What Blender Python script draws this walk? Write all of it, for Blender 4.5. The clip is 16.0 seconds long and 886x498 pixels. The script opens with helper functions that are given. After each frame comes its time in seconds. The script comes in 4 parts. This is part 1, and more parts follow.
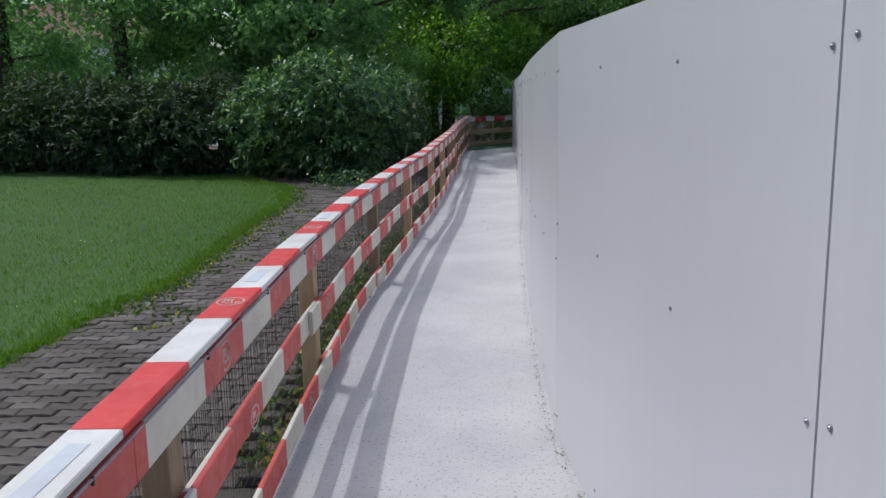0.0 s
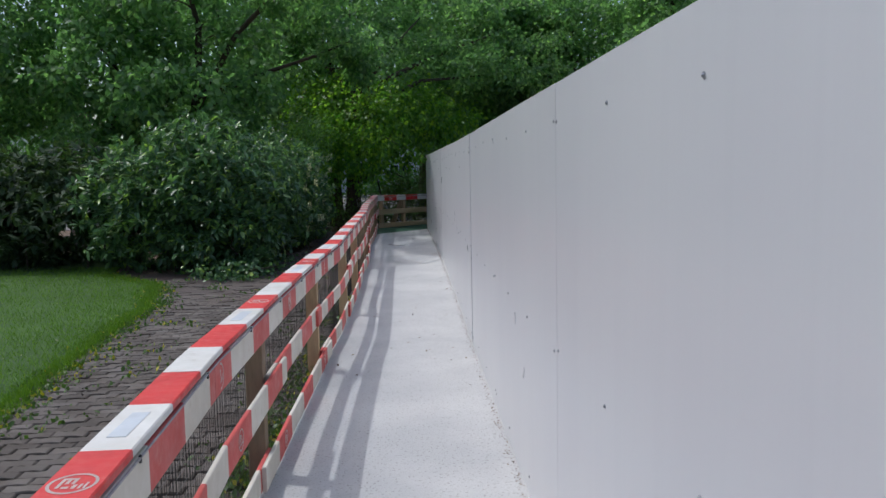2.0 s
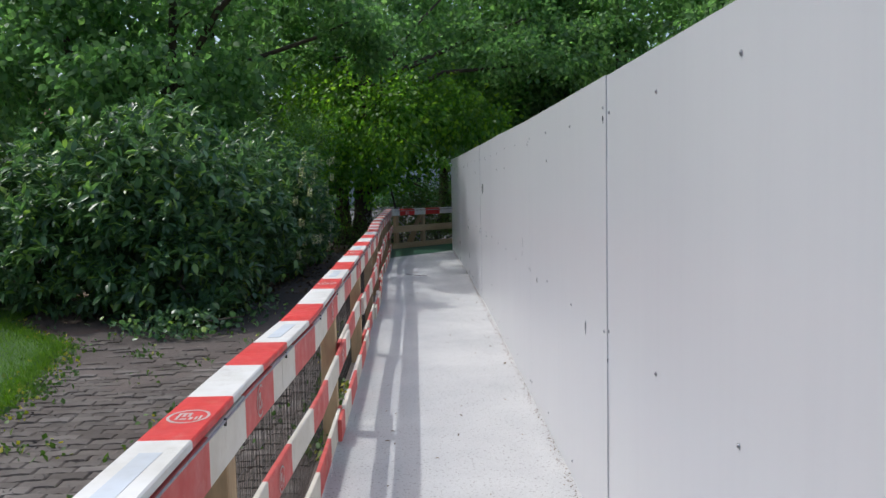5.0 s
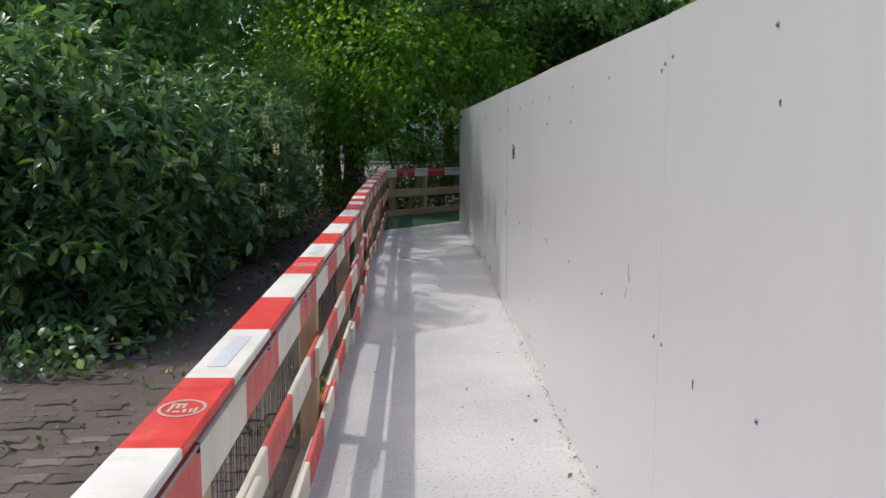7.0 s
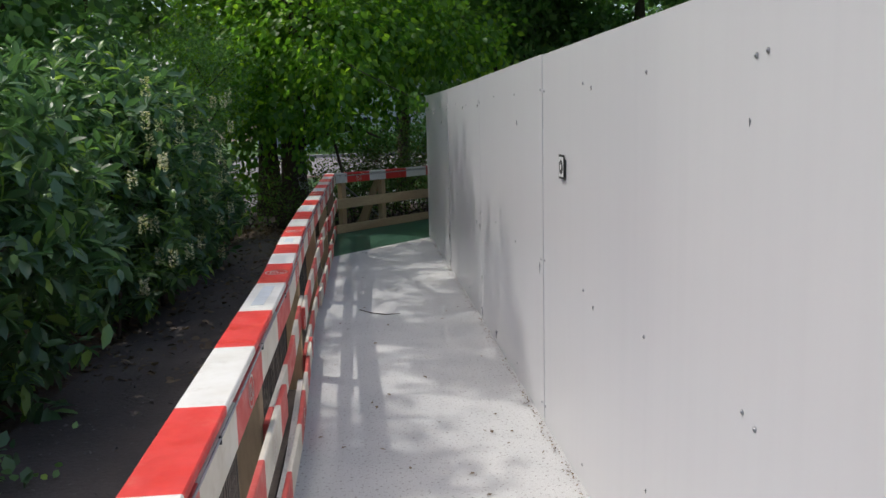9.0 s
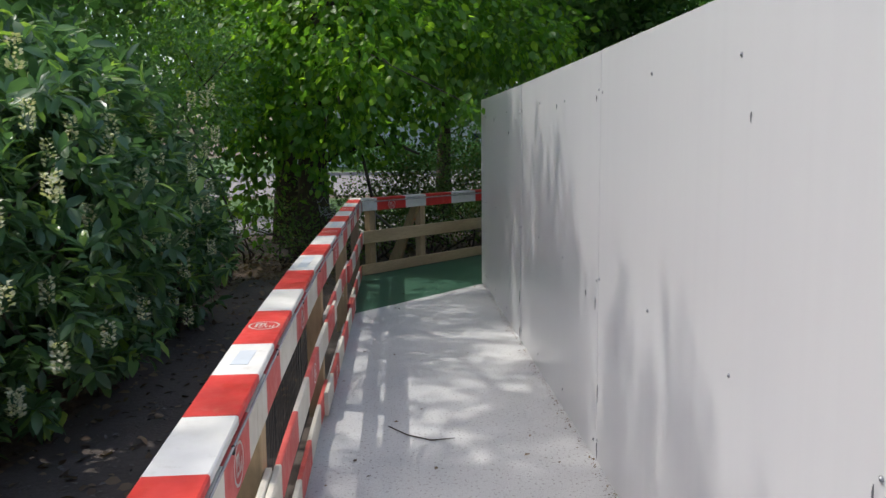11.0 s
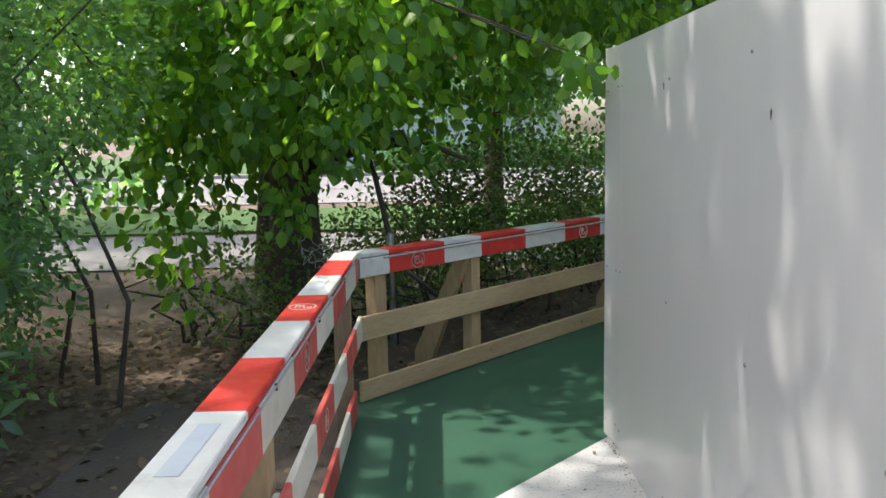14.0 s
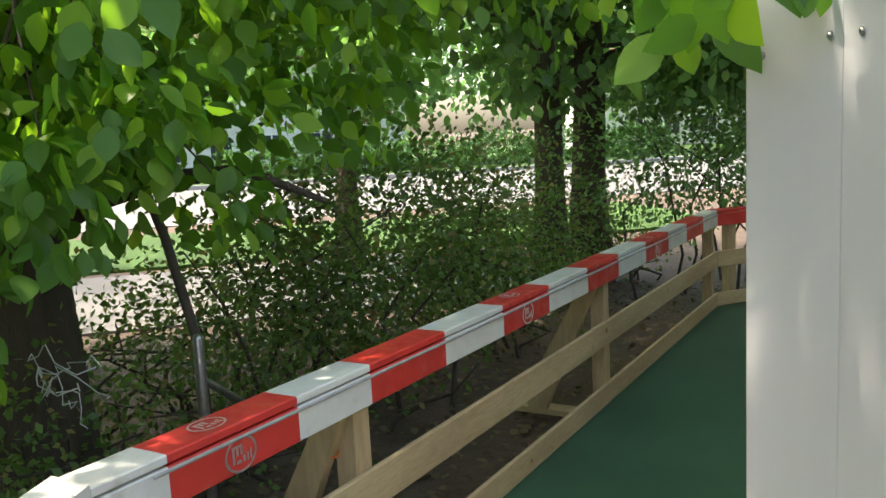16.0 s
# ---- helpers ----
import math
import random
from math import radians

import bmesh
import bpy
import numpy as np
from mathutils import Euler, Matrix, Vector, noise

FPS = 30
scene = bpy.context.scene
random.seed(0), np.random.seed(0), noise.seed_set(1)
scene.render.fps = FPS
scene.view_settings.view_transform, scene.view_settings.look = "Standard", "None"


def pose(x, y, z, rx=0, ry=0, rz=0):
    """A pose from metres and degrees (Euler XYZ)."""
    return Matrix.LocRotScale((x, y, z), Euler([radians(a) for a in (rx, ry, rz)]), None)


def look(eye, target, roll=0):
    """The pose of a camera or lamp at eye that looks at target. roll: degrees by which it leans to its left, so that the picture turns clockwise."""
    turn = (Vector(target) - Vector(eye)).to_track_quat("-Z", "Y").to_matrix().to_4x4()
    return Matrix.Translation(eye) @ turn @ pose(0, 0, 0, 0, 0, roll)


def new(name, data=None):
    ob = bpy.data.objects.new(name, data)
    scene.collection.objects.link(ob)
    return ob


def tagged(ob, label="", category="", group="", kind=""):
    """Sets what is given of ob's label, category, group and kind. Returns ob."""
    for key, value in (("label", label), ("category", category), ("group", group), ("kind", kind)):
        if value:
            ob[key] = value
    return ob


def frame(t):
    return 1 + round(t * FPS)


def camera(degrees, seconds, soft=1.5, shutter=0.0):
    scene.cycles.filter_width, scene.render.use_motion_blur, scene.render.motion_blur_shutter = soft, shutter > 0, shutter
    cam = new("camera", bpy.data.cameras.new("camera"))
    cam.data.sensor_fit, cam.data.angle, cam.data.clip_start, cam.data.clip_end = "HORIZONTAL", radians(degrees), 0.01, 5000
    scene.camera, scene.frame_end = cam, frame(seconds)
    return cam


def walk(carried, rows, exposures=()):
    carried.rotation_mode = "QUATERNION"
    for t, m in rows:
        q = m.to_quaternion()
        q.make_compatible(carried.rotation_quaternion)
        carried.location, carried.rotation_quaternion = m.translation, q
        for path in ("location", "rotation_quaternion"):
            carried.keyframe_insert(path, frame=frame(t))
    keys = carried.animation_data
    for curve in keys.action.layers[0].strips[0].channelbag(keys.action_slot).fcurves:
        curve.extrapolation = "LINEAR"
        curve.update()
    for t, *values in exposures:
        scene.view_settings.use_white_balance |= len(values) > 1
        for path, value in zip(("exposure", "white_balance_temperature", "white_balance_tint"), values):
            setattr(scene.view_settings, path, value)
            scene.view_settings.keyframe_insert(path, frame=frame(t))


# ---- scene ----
cam = camera(55.45, 16.0)
# seconds, x, y, z, pitch, roll, yaw
ROWS = [
    (0.0, 0.004, 0.136, 1.653, -10.61, 1.06, 3.84),
    (0.5, -0.145, 0.888, 1.630, -10.14, 1.11, 2.48),
    (1.0, -0.235, 1.635, 1.620, -7.37, 1.36, 0.58),
    (1.5, -0.331, 2.387, 1.587, -7.63, 1.10, -0.57),
    (2.0, -0.365, 3.106, 1.559, -5.44, 1.07, -2.99),
    (2.5, -0.400, 3.826, 1.547, -5.38, 0.79, -3.37),
    (3.0, -0.426, 4.501, 1.547, -3.95, 0.74, -3.62),
    (3.5, -0.447, 5.212, 1.532, -3.52, 0.43, -3.15),
    (6.0, -0.493, 8.756, 1.457, -5.21, 1.42, -1.56),
    (6.5, -0.486, 9.552, 1.494, -4.44, 0.32, -1.83),
    (7.0, -0.472, 10.356, 1.506, -7.73, -0.21, -2.01),
    (7.5, -0.436, 11.174, 1.523, -10.39, 0.15, -2.22),
    (8.0, -0.466, 11.996, 1.527, -8.98, 0.49, -3.29),
    (8.5, -0.490, 12.808, 1.559, -9.28, 0.71, -5.00),
    (9.0, -0.552, 13.550, 1.592, -8.69, 1.43, -5.55),
    (11.5, -0.566, 17.094, 1.507, -7.37, 0.48, -2.96),
    (12.0, -0.596, 17.944, 1.508, -7.48, 0.97, -3.38),
    (12.5, -0.573, 18.748, 1.514, -7.43, 1.65, -3.71),
    (13.0, -0.557, 19.533, 1.512, -7.20, 1.50, -0.86),
    (13.5, -0.539, 20.280, 1.506, -7.29, 1.31, -0.68),
    (14.0, -0.499, 20.994, 1.528, -7.67, 1.14, -0.66),
    (14.5, -0.509, 21.718, 1.553, -7.80, 1.09, -2.24),
    (15.0, -0.513, 22.428, 1.577, -6.77, 1.68, -3.28),
    (15.5, -0.534, 23.110, 1.602, -7.24, 1.37, -5.55),
    (16.0, -0.463, 23.811, 1.624, -7.90, 2.86, -11.49),
]
# seconds, stops, kelvin, tint
EXPOSURES = [(0.0, 0.0, 5850, 9), (1.5, 0.0, 5850, 9), (3.5, 0.1, 5800, 8), (6.0, 0.3, 6250, 9), (7.0, 0.3, 6400, 10), (9.0, 0.4, 6400, 9), (11.5, 0.95, 6400, 10),
             (13.0, 1.5, 6500, 12), (14.5, 2.0, 6800, 8), (15.5, 2.3, 7200, 8), (16.0, 2.3, 7400, 8)]
walk(cam, [(t, pose(x, y, z, 90 + pitch, roll, yaw)) for t, x, y, z, pitch, roll, yaw in ROWS], EXPOSURES)

# ---- world and sun ----
SUN_WAY = Vector((-0.52, 0.25, 1.0)).normalized()  # from the ground towards the sun
world = bpy.data.worlds.new("sky")
scene.world = world
world.use_nodes = True
wt = world.node_tree
sky = wt.nodes.new("ShaderNodeTexSky")
sky.sky_type = "NISHITA"
sky.sun_disc = False
sky.sun_elevation = math.asin(SUN_WAY.z)
sky.sun_rotation = math.atan2(SUN_WAY.x, SUN_WAY.y)
sky.dust_density = 4.0
wt.links.new(sky.outputs["Color"], wt.nodes["Background"].inputs["Color"])
wt.nodes["Background"].inputs["Strength"].default_value = 0.15
sun_data = bpy.data.lights.new("sun", "SUN")
sun_data.energy = 1.7
sun_data.angle = radians(0.9)
sun_data.color = (1.0, 0.95, 0.88)
sun = new("sun", sun_data)
sun.matrix_world = look((0, 0, 30), Vector((0, 0, 30)) - SUN_WAY)

# ---- materials ----


def material(name):
    m = bpy.data.materials.new(name)
    m.use_nodes = True
    nt = m.node_tree
    return m, nt, nt.nodes["Principled BSDF"]


def node(nt, kind, **values):
    n = nt.nodes.new(kind)
    for key, value in values.items():
        n.inputs[key.replace("_", " ")].default_value = value
    return n


def ramp(nt, source, stops):
    r = nt.nodes.new("ShaderNodeValToRGB")
    while len(r.color_ramp.elements) < len(stops):
        r.color_ramp.elements.new(0.5)
    for e, (p, c) in zip(r.color_ramp.elements, stops):
        e.position = p
        e.color = (*c, 1)
    nt.links.new(source, r.inputs["Fac"])
    return r.outputs["Color"]


def noise_of(nt, scale, detail=4.0, rough=0.6, stretch=None):
    tc = nt.nodes.new("ShaderNodeTexCoord")
    n = node(nt, "ShaderNodeTexNoise", Scale=scale, Detail=detail, Roughness=rough)
    if stretch:
        mp = nt.nodes.new("ShaderNodeMapping")
        mp.inputs["Scale"].default_value = stretch
        nt.links.new(tc.outputs["Object"], mp.inputs["Vector"])
        nt.links.new(mp.outputs["Vector"], n.inputs["Vector"])
    else:
        nt.links.new(tc.outputs["Object"], n.inputs["Vector"])
    return n.outputs["Fac"]


def mixed(nt, a, b, fac, mode="MULTIPLY"):
    m = nt.nodes.new("ShaderNodeMix")
    m.data_type = "RGBA"
    m.blend_type = mode
    if isinstance(fac, float):
        m.inputs[0].default_value = fac
    else:
        nt.links.new(fac, m.inputs[0])
    for s, i in ((a, 6), (b, 7)):
        if isinstance(s, tuple):
            m.inputs[i].default_value = (*s, 1)
        else:
            nt.links.new(s, m.inputs[i])
    return m.outputs[2]


def bump(nt, bsdf, source, strength, distance):
    b = nt.nodes.new("ShaderNodeBump")
    b.inputs["Strength"].default_value = strength
    b.inputs["Distance"].default_value = distance
    nt.links.new(source, b.inputs["Height"])
    nt.links.new(b.outputs["Normal"], bsdf.inputs["Normal"])


def surface(name, light, dark, scale, fine, rough=0.7, relief=0.3, depth=0.004, metal=0.0, stretch=None, speck=None):
    """A two-scale mottled surface: broad stains and fine grain, with relief."""
    m, nt, b = material(name)
    broad = ramp(nt, noise_of(nt, scale, stretch=stretch), [(0.35, dark), (0.65, light)])
    grain = noise_of(nt, fine, 3.0, 0.7, stretch)
    shade = ramp(nt, grain, [(0.3, (0.72, 0.72, 0.72)), (0.6, (1, 1, 1))])
    colour = mixed(nt, broad, shade, 0.7)
    if speck:
        spots = noise_of(nt, speck[0], 2.0, 0.5)
        mask = ramp(nt, spots, [(speck[1], (1, 1, 1)), (speck[1] + 0.06, speck[2])])
        colour = mixed(nt, colour, mask, 1.0)
    nt.links.new(colour, b.inputs["Base Color"])
    b.inputs["Roughness"].default_value = rough
    b.inputs["Metallic"].default_value = metal
    bump(nt, b, grain, relief, depth)
    return m


def paint(name, base, worn, rough=0.45):
    """Gloss paint on planks with scuffs, scratches and dirt."""
    m, nt, b = material(name)
    scuff = ramp(nt, noise_of(nt, 9.0, 6.0, 0.75, (1, 1, 1)), [(0.56, base), (0.78, worn)])
    dirt = ramp(nt, noise_of(nt, 2.2, 5.0, 0.7), [(0.35, (0.78, 0.76, 0.71)), (0.62, (1, 1, 1))])
    nt.links.new(mixed(nt, scuff, dirt, 0.85), b.inputs["Base Color"])
    rn = ramp(nt, noise_of(nt, 14.0), [(0.3, (rough - 0.12,) * 3), (0.7, (rough + 0.2,) * 3)])
    nt.links.new(rn, b.inputs["Roughness"])
    bump(nt, b, noise_of(nt, 60.0, 3.0, 0.7), 0.2, 0.002)
    return m


def leaf_material(name, stops, rough, translucent, glow=(1.35, 1.5, 0.6)):
    m, nt, b = material(name)
    geo = nt.nodes.new("ShaderNodeNewGeometry")
    colour = ramp(nt, geo.outputs["Random Per Island"], stops)
    nt.links.new(colour, b.inputs["Base Color"])
    b.inputs["Roughness"].default_value = rough
    t = nt.nodes.new("ShaderNodeBsdfTranslucent")
    nt.links.new(mixed(nt, colour, glow, 1.0), t.inputs["Color"])
    mix = nt.nodes.new("ShaderNodeMixShader")
    mix.inputs[0].default_value = translucent
    nt.links.new(b.outputs[0], mix.inputs[1])
    nt.links.new(t.outputs[0], mix.inputs[2])
    nt.links.new(mix.outputs[0], nt.nodes["Material Output"].inputs["Surface"])
    return m


RED = paint("red_paint", (0.62, 0.035, 0.028), (0.66, 0.16, 0.12))
RED_FADED = paint("faded_red_paint", (0.60, 0.10, 0.085), (0.66, 0.24, 0.2), 0.55)
WHITE = paint("white_paint", (0.69, 0.68, 0.64), (0.5, 0.47, 0.41))
CREAM = paint("aged_white_paint", (0.70, 0.66, 0.57), (0.55, 0.48, 0.38), 0.55)
MARK = paint("mark_white", (0.8, 0.76, 0.72), (0.7, 0.5, 0.45))
PATCH = paint("grey_blue_patch", (0.55, 0.59, 0.63), (0.66, 0.66, 0.64))
TIMBER = surface("raw_timber", (0.50, 0.36, 0.20), (0.38, 0.26, 0.14), 2.5, 40, 0.75, 0.3, 0.002, stretch=(1, 1, 0.2))
PLANK = surface("raw_plank", (0.56, 0.42, 0.24), (0.44, 0.31, 0.17), 3.0, 45, 0.72, 0.25, 0.002, stretch=(0.3, 0.3, 2), speck=(9.0, 0.72, (0.45, 0.32, 0.22)))
OLD_TIMBER = surface("weathered_timber", (0.32, 0.23, 0.14), (0.22, 0.16, 0.10), 2.5, 40, 0.8, 0.3, 0.002, stretch=(1, 1, 0.2))
GRIT = surface("white_grit_coating", (0.56, 0.56, 0.55), (0.46, 0.465, 0.465), 1.1, 150, 0.85, 0.9, 0.005, speck=(62.0, 0.61, (0.58, 0.56, 0.53)))
GREEN_FLOOR = surface("green_floor_coating", (0.032, 0.105, 0.062), (0.022, 0.078, 0.047), 1.6, 120, 0.5, 0.4, 0.002)


def panel_material():
    m, nt, b = material("white_panel")
    stain = ramp(nt, noise_of(nt, 0.9, 3.0, 0.5, (1, 1, 0.35)), [(0.3, (0.54, 0.54, 0.555)), (0.7, (0.58, 0.58, 0.587))])
    streak = ramp(nt, noise_of(nt, 6.0, 3.0, 0.6, (1, 2.2, 0.06)), [(0.3, (0.955, 0.955, 0.96)), (0.55, (1, 1, 1))])
    nt.links.new(mixed(nt, stain, streak, 0.45), b.inputs["Base Color"])
    b.inputs["Roughness"].default_value = 0.3
    bump(nt, b, noise_of(nt, 1.3, 2.0, 0.4), 0.25, 0.02)
    return m


PANEL = panel_material()
STEEL = surface("zinc_steel", (0.5, 0.5, 0.52), (0.36, 0.36, 0.38), 30, 200, 0.35, 0.1, 0.001, 1.0)
WIRE = surface("dark_wire", (0.06, 0.06, 0.055), (0.04, 0.04, 0.04), 20, 90, 0.6, 0.1, 0.001, 0.4)
ROPE = surface("grey_cord", (0.42, 0.41, 0.4), (0.3, 0.29, 0.28), 20, 300, 0.8, 0.3, 0.001)
ORANGE = surface("orange_cord", (0.7, 0.18, 0.02), (0.55, 0.13, 0.02), 20, 300, 0.6, 0.2, 0.001)
DARK_MARK = surface("dark_grey_mark", (0.22, 0.22, 0.23), (0.12, 0.12, 0.125), 40, 200, 0.7, 0.2, 0.001)
PENCIL = surface("pencil_line", (0.40, 0.40, 0.42), (0.34, 0.34, 0.36), 40, 200, 0.7, 0.1, 0.001)
BLACK = surface("black_print", (0.02, 0.02, 0.022), (0.015, 0.015, 0.015), 20, 90, 0.5, 0.1, 0.001)
PAPER = surface("white_print", (0.75, 0.75, 0.75), (0.68, 0.68, 0.68), 20, 90, 0.5, 0.1, 0.001)
SOIL = surface("soil", (0.17, 0.115, 0.085), (0.095, 0.068, 0.052), 0.9, 22, 0.95, 0.8, 0.03, speck=(7.0, 0.62, (1.0, 0.8, 0.6)))
DIRT = surface("trodden_dirt", (0.125, 0.10, 0.085), (0.07, 0.056, 0.048), 0.8, 30, 0.95, 0.8, 0.012)
LAWN = surface("lawn_soil", (0.045, 0.11, 0.008), (0.032, 0.08, 0.007), 0.5, 30, 0.9, 0.8, 0.02)
ROAD = surface("road_asphalt", (0.2, 0.187, 0.183), (0.155, 0.147, 0.144), 0.4, 40, 0.9, 0.3, 0.004)
GRAVEL = surface("loose_stone", (0.17, 0.15, 0.13), (0.10, 0.09, 0.08), 3, 60, 0.9, 0.3, 0.004)
KERB = surface("kerb_stone", (0.38, 0.37, 0.35), (0.28, 0.27, 0.26), 1.5, 40, 0.85, 0.3, 0.004)
RENDER_WALL = surface("white_render", (0.74, 0.73, 0.70), (0.66, 0.65, 0.62), 0.5, 20, 0.9, 0.2, 0.004)
ROOF = surface("roof_tile", (0.22, 0.10, 0.07), (0.16, 0.08, 0.06), 1.5, 14, 0.85, 0.4, 0.02)
GLASS = surface("window_glass", (0.05, 0.06, 0.07), (0.04, 0.045, 0.05), 1, 5, 0.06, 0.0, 0.001)
BARK = surface("bark", (0.10, 0.075, 0.052), (0.05, 0.038, 0.028), 3.0, 30, 0.95, 0.9, 0.03, stretch=(1, 1, 0.25))
TWIG = surface("twig", (0.09, 0.07, 0.05), (0.05, 0.04, 0.03), 6.0, 40, 0.9, 0.4, 0.005)


def paver_material():
    m, nt, b = material("paver")
    info = nt.nodes.new("ShaderNodeObjectInfo")
    geo = nt.nodes.new("ShaderNodeNewGeometry")
    add = nt.nodes.new("ShaderNodeMath")
    add.operation = "ADD"
    nt.links.new(info.outputs["Random"], add.inputs[0])
    nt.links.new(geo.outputs["Random Per Island"], add.inputs[1])
    fr = nt.nodes.new("ShaderNodeMath")
    fr.operation = "FRACT"
    nt.links.new(add.outputs[0], fr.inputs[0])
    tone = ramp(nt, fr.outputs[0], [(0.0, (0.085, 0.072, 0.06)), (0.6, (0.12, 0.104, 0.09)), (1.0, (0.16, 0.142, 0.125))])
    dirt = ramp(nt, noise_of(nt, 2.5, 5.0), [(0.35, (0.55, 0.5, 0.45)), (0.65, (1, 1, 1))])
    nt.links.new(mixed(nt, tone, dirt, 1.0), b.inputs["Base Color"])
    b.inputs["Roughness"].default_value = 0.9
    bump(nt, b, noise_of(nt, 70.0), 0.5, 0.004)
    return m


PAVER = paver_material()
LAUREL = leaf_material("laurel_leaf", [(0.0, (0.062, 0.125, 0.064)), (0.72, (0.115, 0.21, 0.09)), (0.9, (0.19, 0.32, 0.09)), (1.0, (0.34, 0.47, 0.09))], 0.32, 0.35, (1.2, 1.4, 0.8))
DARK_LEAF = leaf_material("dark_hedge_leaf", [(0.0, (0.024, 0.048, 0.022)), (1.0, (0.06, 0.10, 0.034))], 0.7, 0.25)
BEECH = leaf_material("broad_leaf", [(0.0, (0.085, 0.19, 0.036)), (0.65, (0.145, 0.29, 0.048)), (1.0, (0.33, 0.50, 0.06))], 0.42, 0.62)
MAPLE = leaf_material("canopy_leaf", [(0.0, (0.12, 0.22, 0.095)), (0.7, (0.19, 0.33, 0.13)), (1.0, (0.30, 0.46, 0.16))], 0.5, 0.6, (1.15, 1.35, 0.8))
IVY = leaf_material("thicket_leaf", [(0.0, (0.07, 0.125, 0.04)), (0.8, (0.13, 0.23, 0.06)), (1.0, (0.26, 0.19, 0.095))], 0.45, 0.45)
GRASS = leaf_material("grass_blade", [(0.0, (0.075, 0.16, 0.006)), (1.0, (0.15, 0.27, 0.014))], 0.6, 0.35)
WEED = leaf_material("weed_leaf", [(0.0, (0.05, 0.10, 0.02)), (0.8, (0.09, 0.17, 0.03)), (1.0, (0.5, 0.42, 0.04))], 0.5, 0.3)
PETAL = leaf_material("pale_blossom", [(0.0, (0.45, 0.45, 0.3)), (1.0, (0.65, 0.63, 0.48))], 0.6, 0.3)
DRY_LEAF = leaf_material("dry_leaf", [(0.0, (0.09, 0.06, 0.04)), (1.0, (0.22, 0.155, 0.1))], 0.8, 0.15)

# ---- helpers for meshes ----
rng = np.random.default_rng(7)


def finish(name, bm, mats, parent=None, label="", smooth=False):
    me = bpy.data.meshes.new(name)
    bm.to_mesh(me)
    bm.free()
    for m in (mats if isinstance(mats, (list, tuple)) else [mats]):
        me.materials.append(m)
    if smooth:
        me.polygons.foreach_set("use_smooth", [True] * len(me.polygons))
    ob = new(name, me)
    if parent:
        ob.parent = parent
    if label:
        tagged(ob, label)
    return ob


part = finish


def thing(name, label, category, group="", kind="", at=(0, 0, 0)):
    ob = new(name)
    ob.location = at
    return tagged(ob, label, category, group, kind)


def mesh_of(name, verts, faces, mat, parent=None, smooth=False):
    me = bpy.data.meshes.new(name)
    me.from_pydata(verts, [], faces)
    me.materials.append(mat)
    if smooth:
        me.polygons.foreach_set("use_smooth", [True] * len(me.polygons))
    ob = new(name, me)
    if parent:
        ob.parent = parent
    return ob


def box(bm, lo, hi, bevel=0.0, mat=0):
    geo = bmesh.ops.create_cube(bm, size=1.0)
    c = [(a + b) / 2 for a, b in zip(lo, hi)]
    s = [b - a for a, b in zip(lo, hi)]
    for v in geo["verts"]:
        v.co = Vector([v.co[i] * s[i] + c[i] for i in range(3)])
    faces = {f for v in geo["verts"] for f in v.link_faces}
    for f in faces:
        f.material_index = mat
    if bevel:
        edges = {e for f in faces for e in f.edges}
        bmesh.ops.bevel(bm, geom=list(edges), offset=bevel, segments=1, affect="EDGES")
    return bm


def profile_along(bm, spine, section, tones):
    """Sweep a closed section of (offset, z) pairs along a plan line; offset is to the left of the way. tones: a material index for each stretch."""
    rings = []
    n = len(spine)
    for i, (x, y) in enumerate(spine):
        a = spine[max(i - 1, 0)]
        b = spine[min(i + 1, n - 1)]
        d = Vector((b[0] - a[0], b[1] - a[1])).normalized()
        rings.append([bm.verts.new((x - d.y * o, y + d.x * o, z)) for o, z in section])
    k = len(section)
    for i in range(n - 1):
        for j in range(k):
            f = bm.faces.new((rings[i][j], rings[i + 1][j], rings[i + 1][(j + 1) % k], rings[i][(j + 1) % k]))
            f.material_index = tones[i]
    f = bm.faces.new(rings[0])
    f.material_index = tones[0]
    f = bm.faces.new(rings[-1][::-1])
    f.material_index = tones[-1]
    bmesh.ops.recalc_face_normals(bm, faces=bm.faces)
    return bm


def board_section(o0, o1, z0, z1, c=0.004):
    return [(o0 + c, z0), (o1 - c, z0), (o1, z0 + c), (o1, z1 - c), (o1 - c, z1), (o0 + c, z1), (o0, z1 - c), (o0, z0 + c)]


def tube(verts, faces, points, radii, sides=8):
    base = len(verts)
    points = [Vector(p) for p in points]
    for i, p in enumerate(points):
        d = (points[min(i + 1, len(points) - 1)] - points[max(i - 1, 0)]).normalized()
        u = d.cross(Vector((0.31, 0.87, 0.2))).normalized()
        w = d.cross(u)
        for s in range(sides):
            a = 2 * math.pi * s / sides
            r = radii[i] * (1 + 0.12 * noise.noise(p * 3 + Vector((s * 1.7, 0, 0))))
            verts.append(p + u * (math.cos(a) * r) + w * (math.sin(a) * r))
    for i in range(len(points) - 1):
        for s in range(sides):
            a, b = base + i * sides + s, base + i * sides + (s + 1) % sides
            faces.append((a, b, b + sides, a + sides))
    faces.append(tuple(base + (len(points) - 1) * sides + s for s in range(sides)))


def rail_x(y):
    return float(np.interp(y, [-3, 2.4, 4.26, 6.3, 8.0, 9.9, 11.0, 14.0, 17.5, 19.0, 20.5, 23.0, 25.5], [-0.62, -0.91, -1.01, -1.065, -1.04, -0.99, -0.935, -0.925, -0.914, -0.952, -0.968, -0.955, -0.94]))


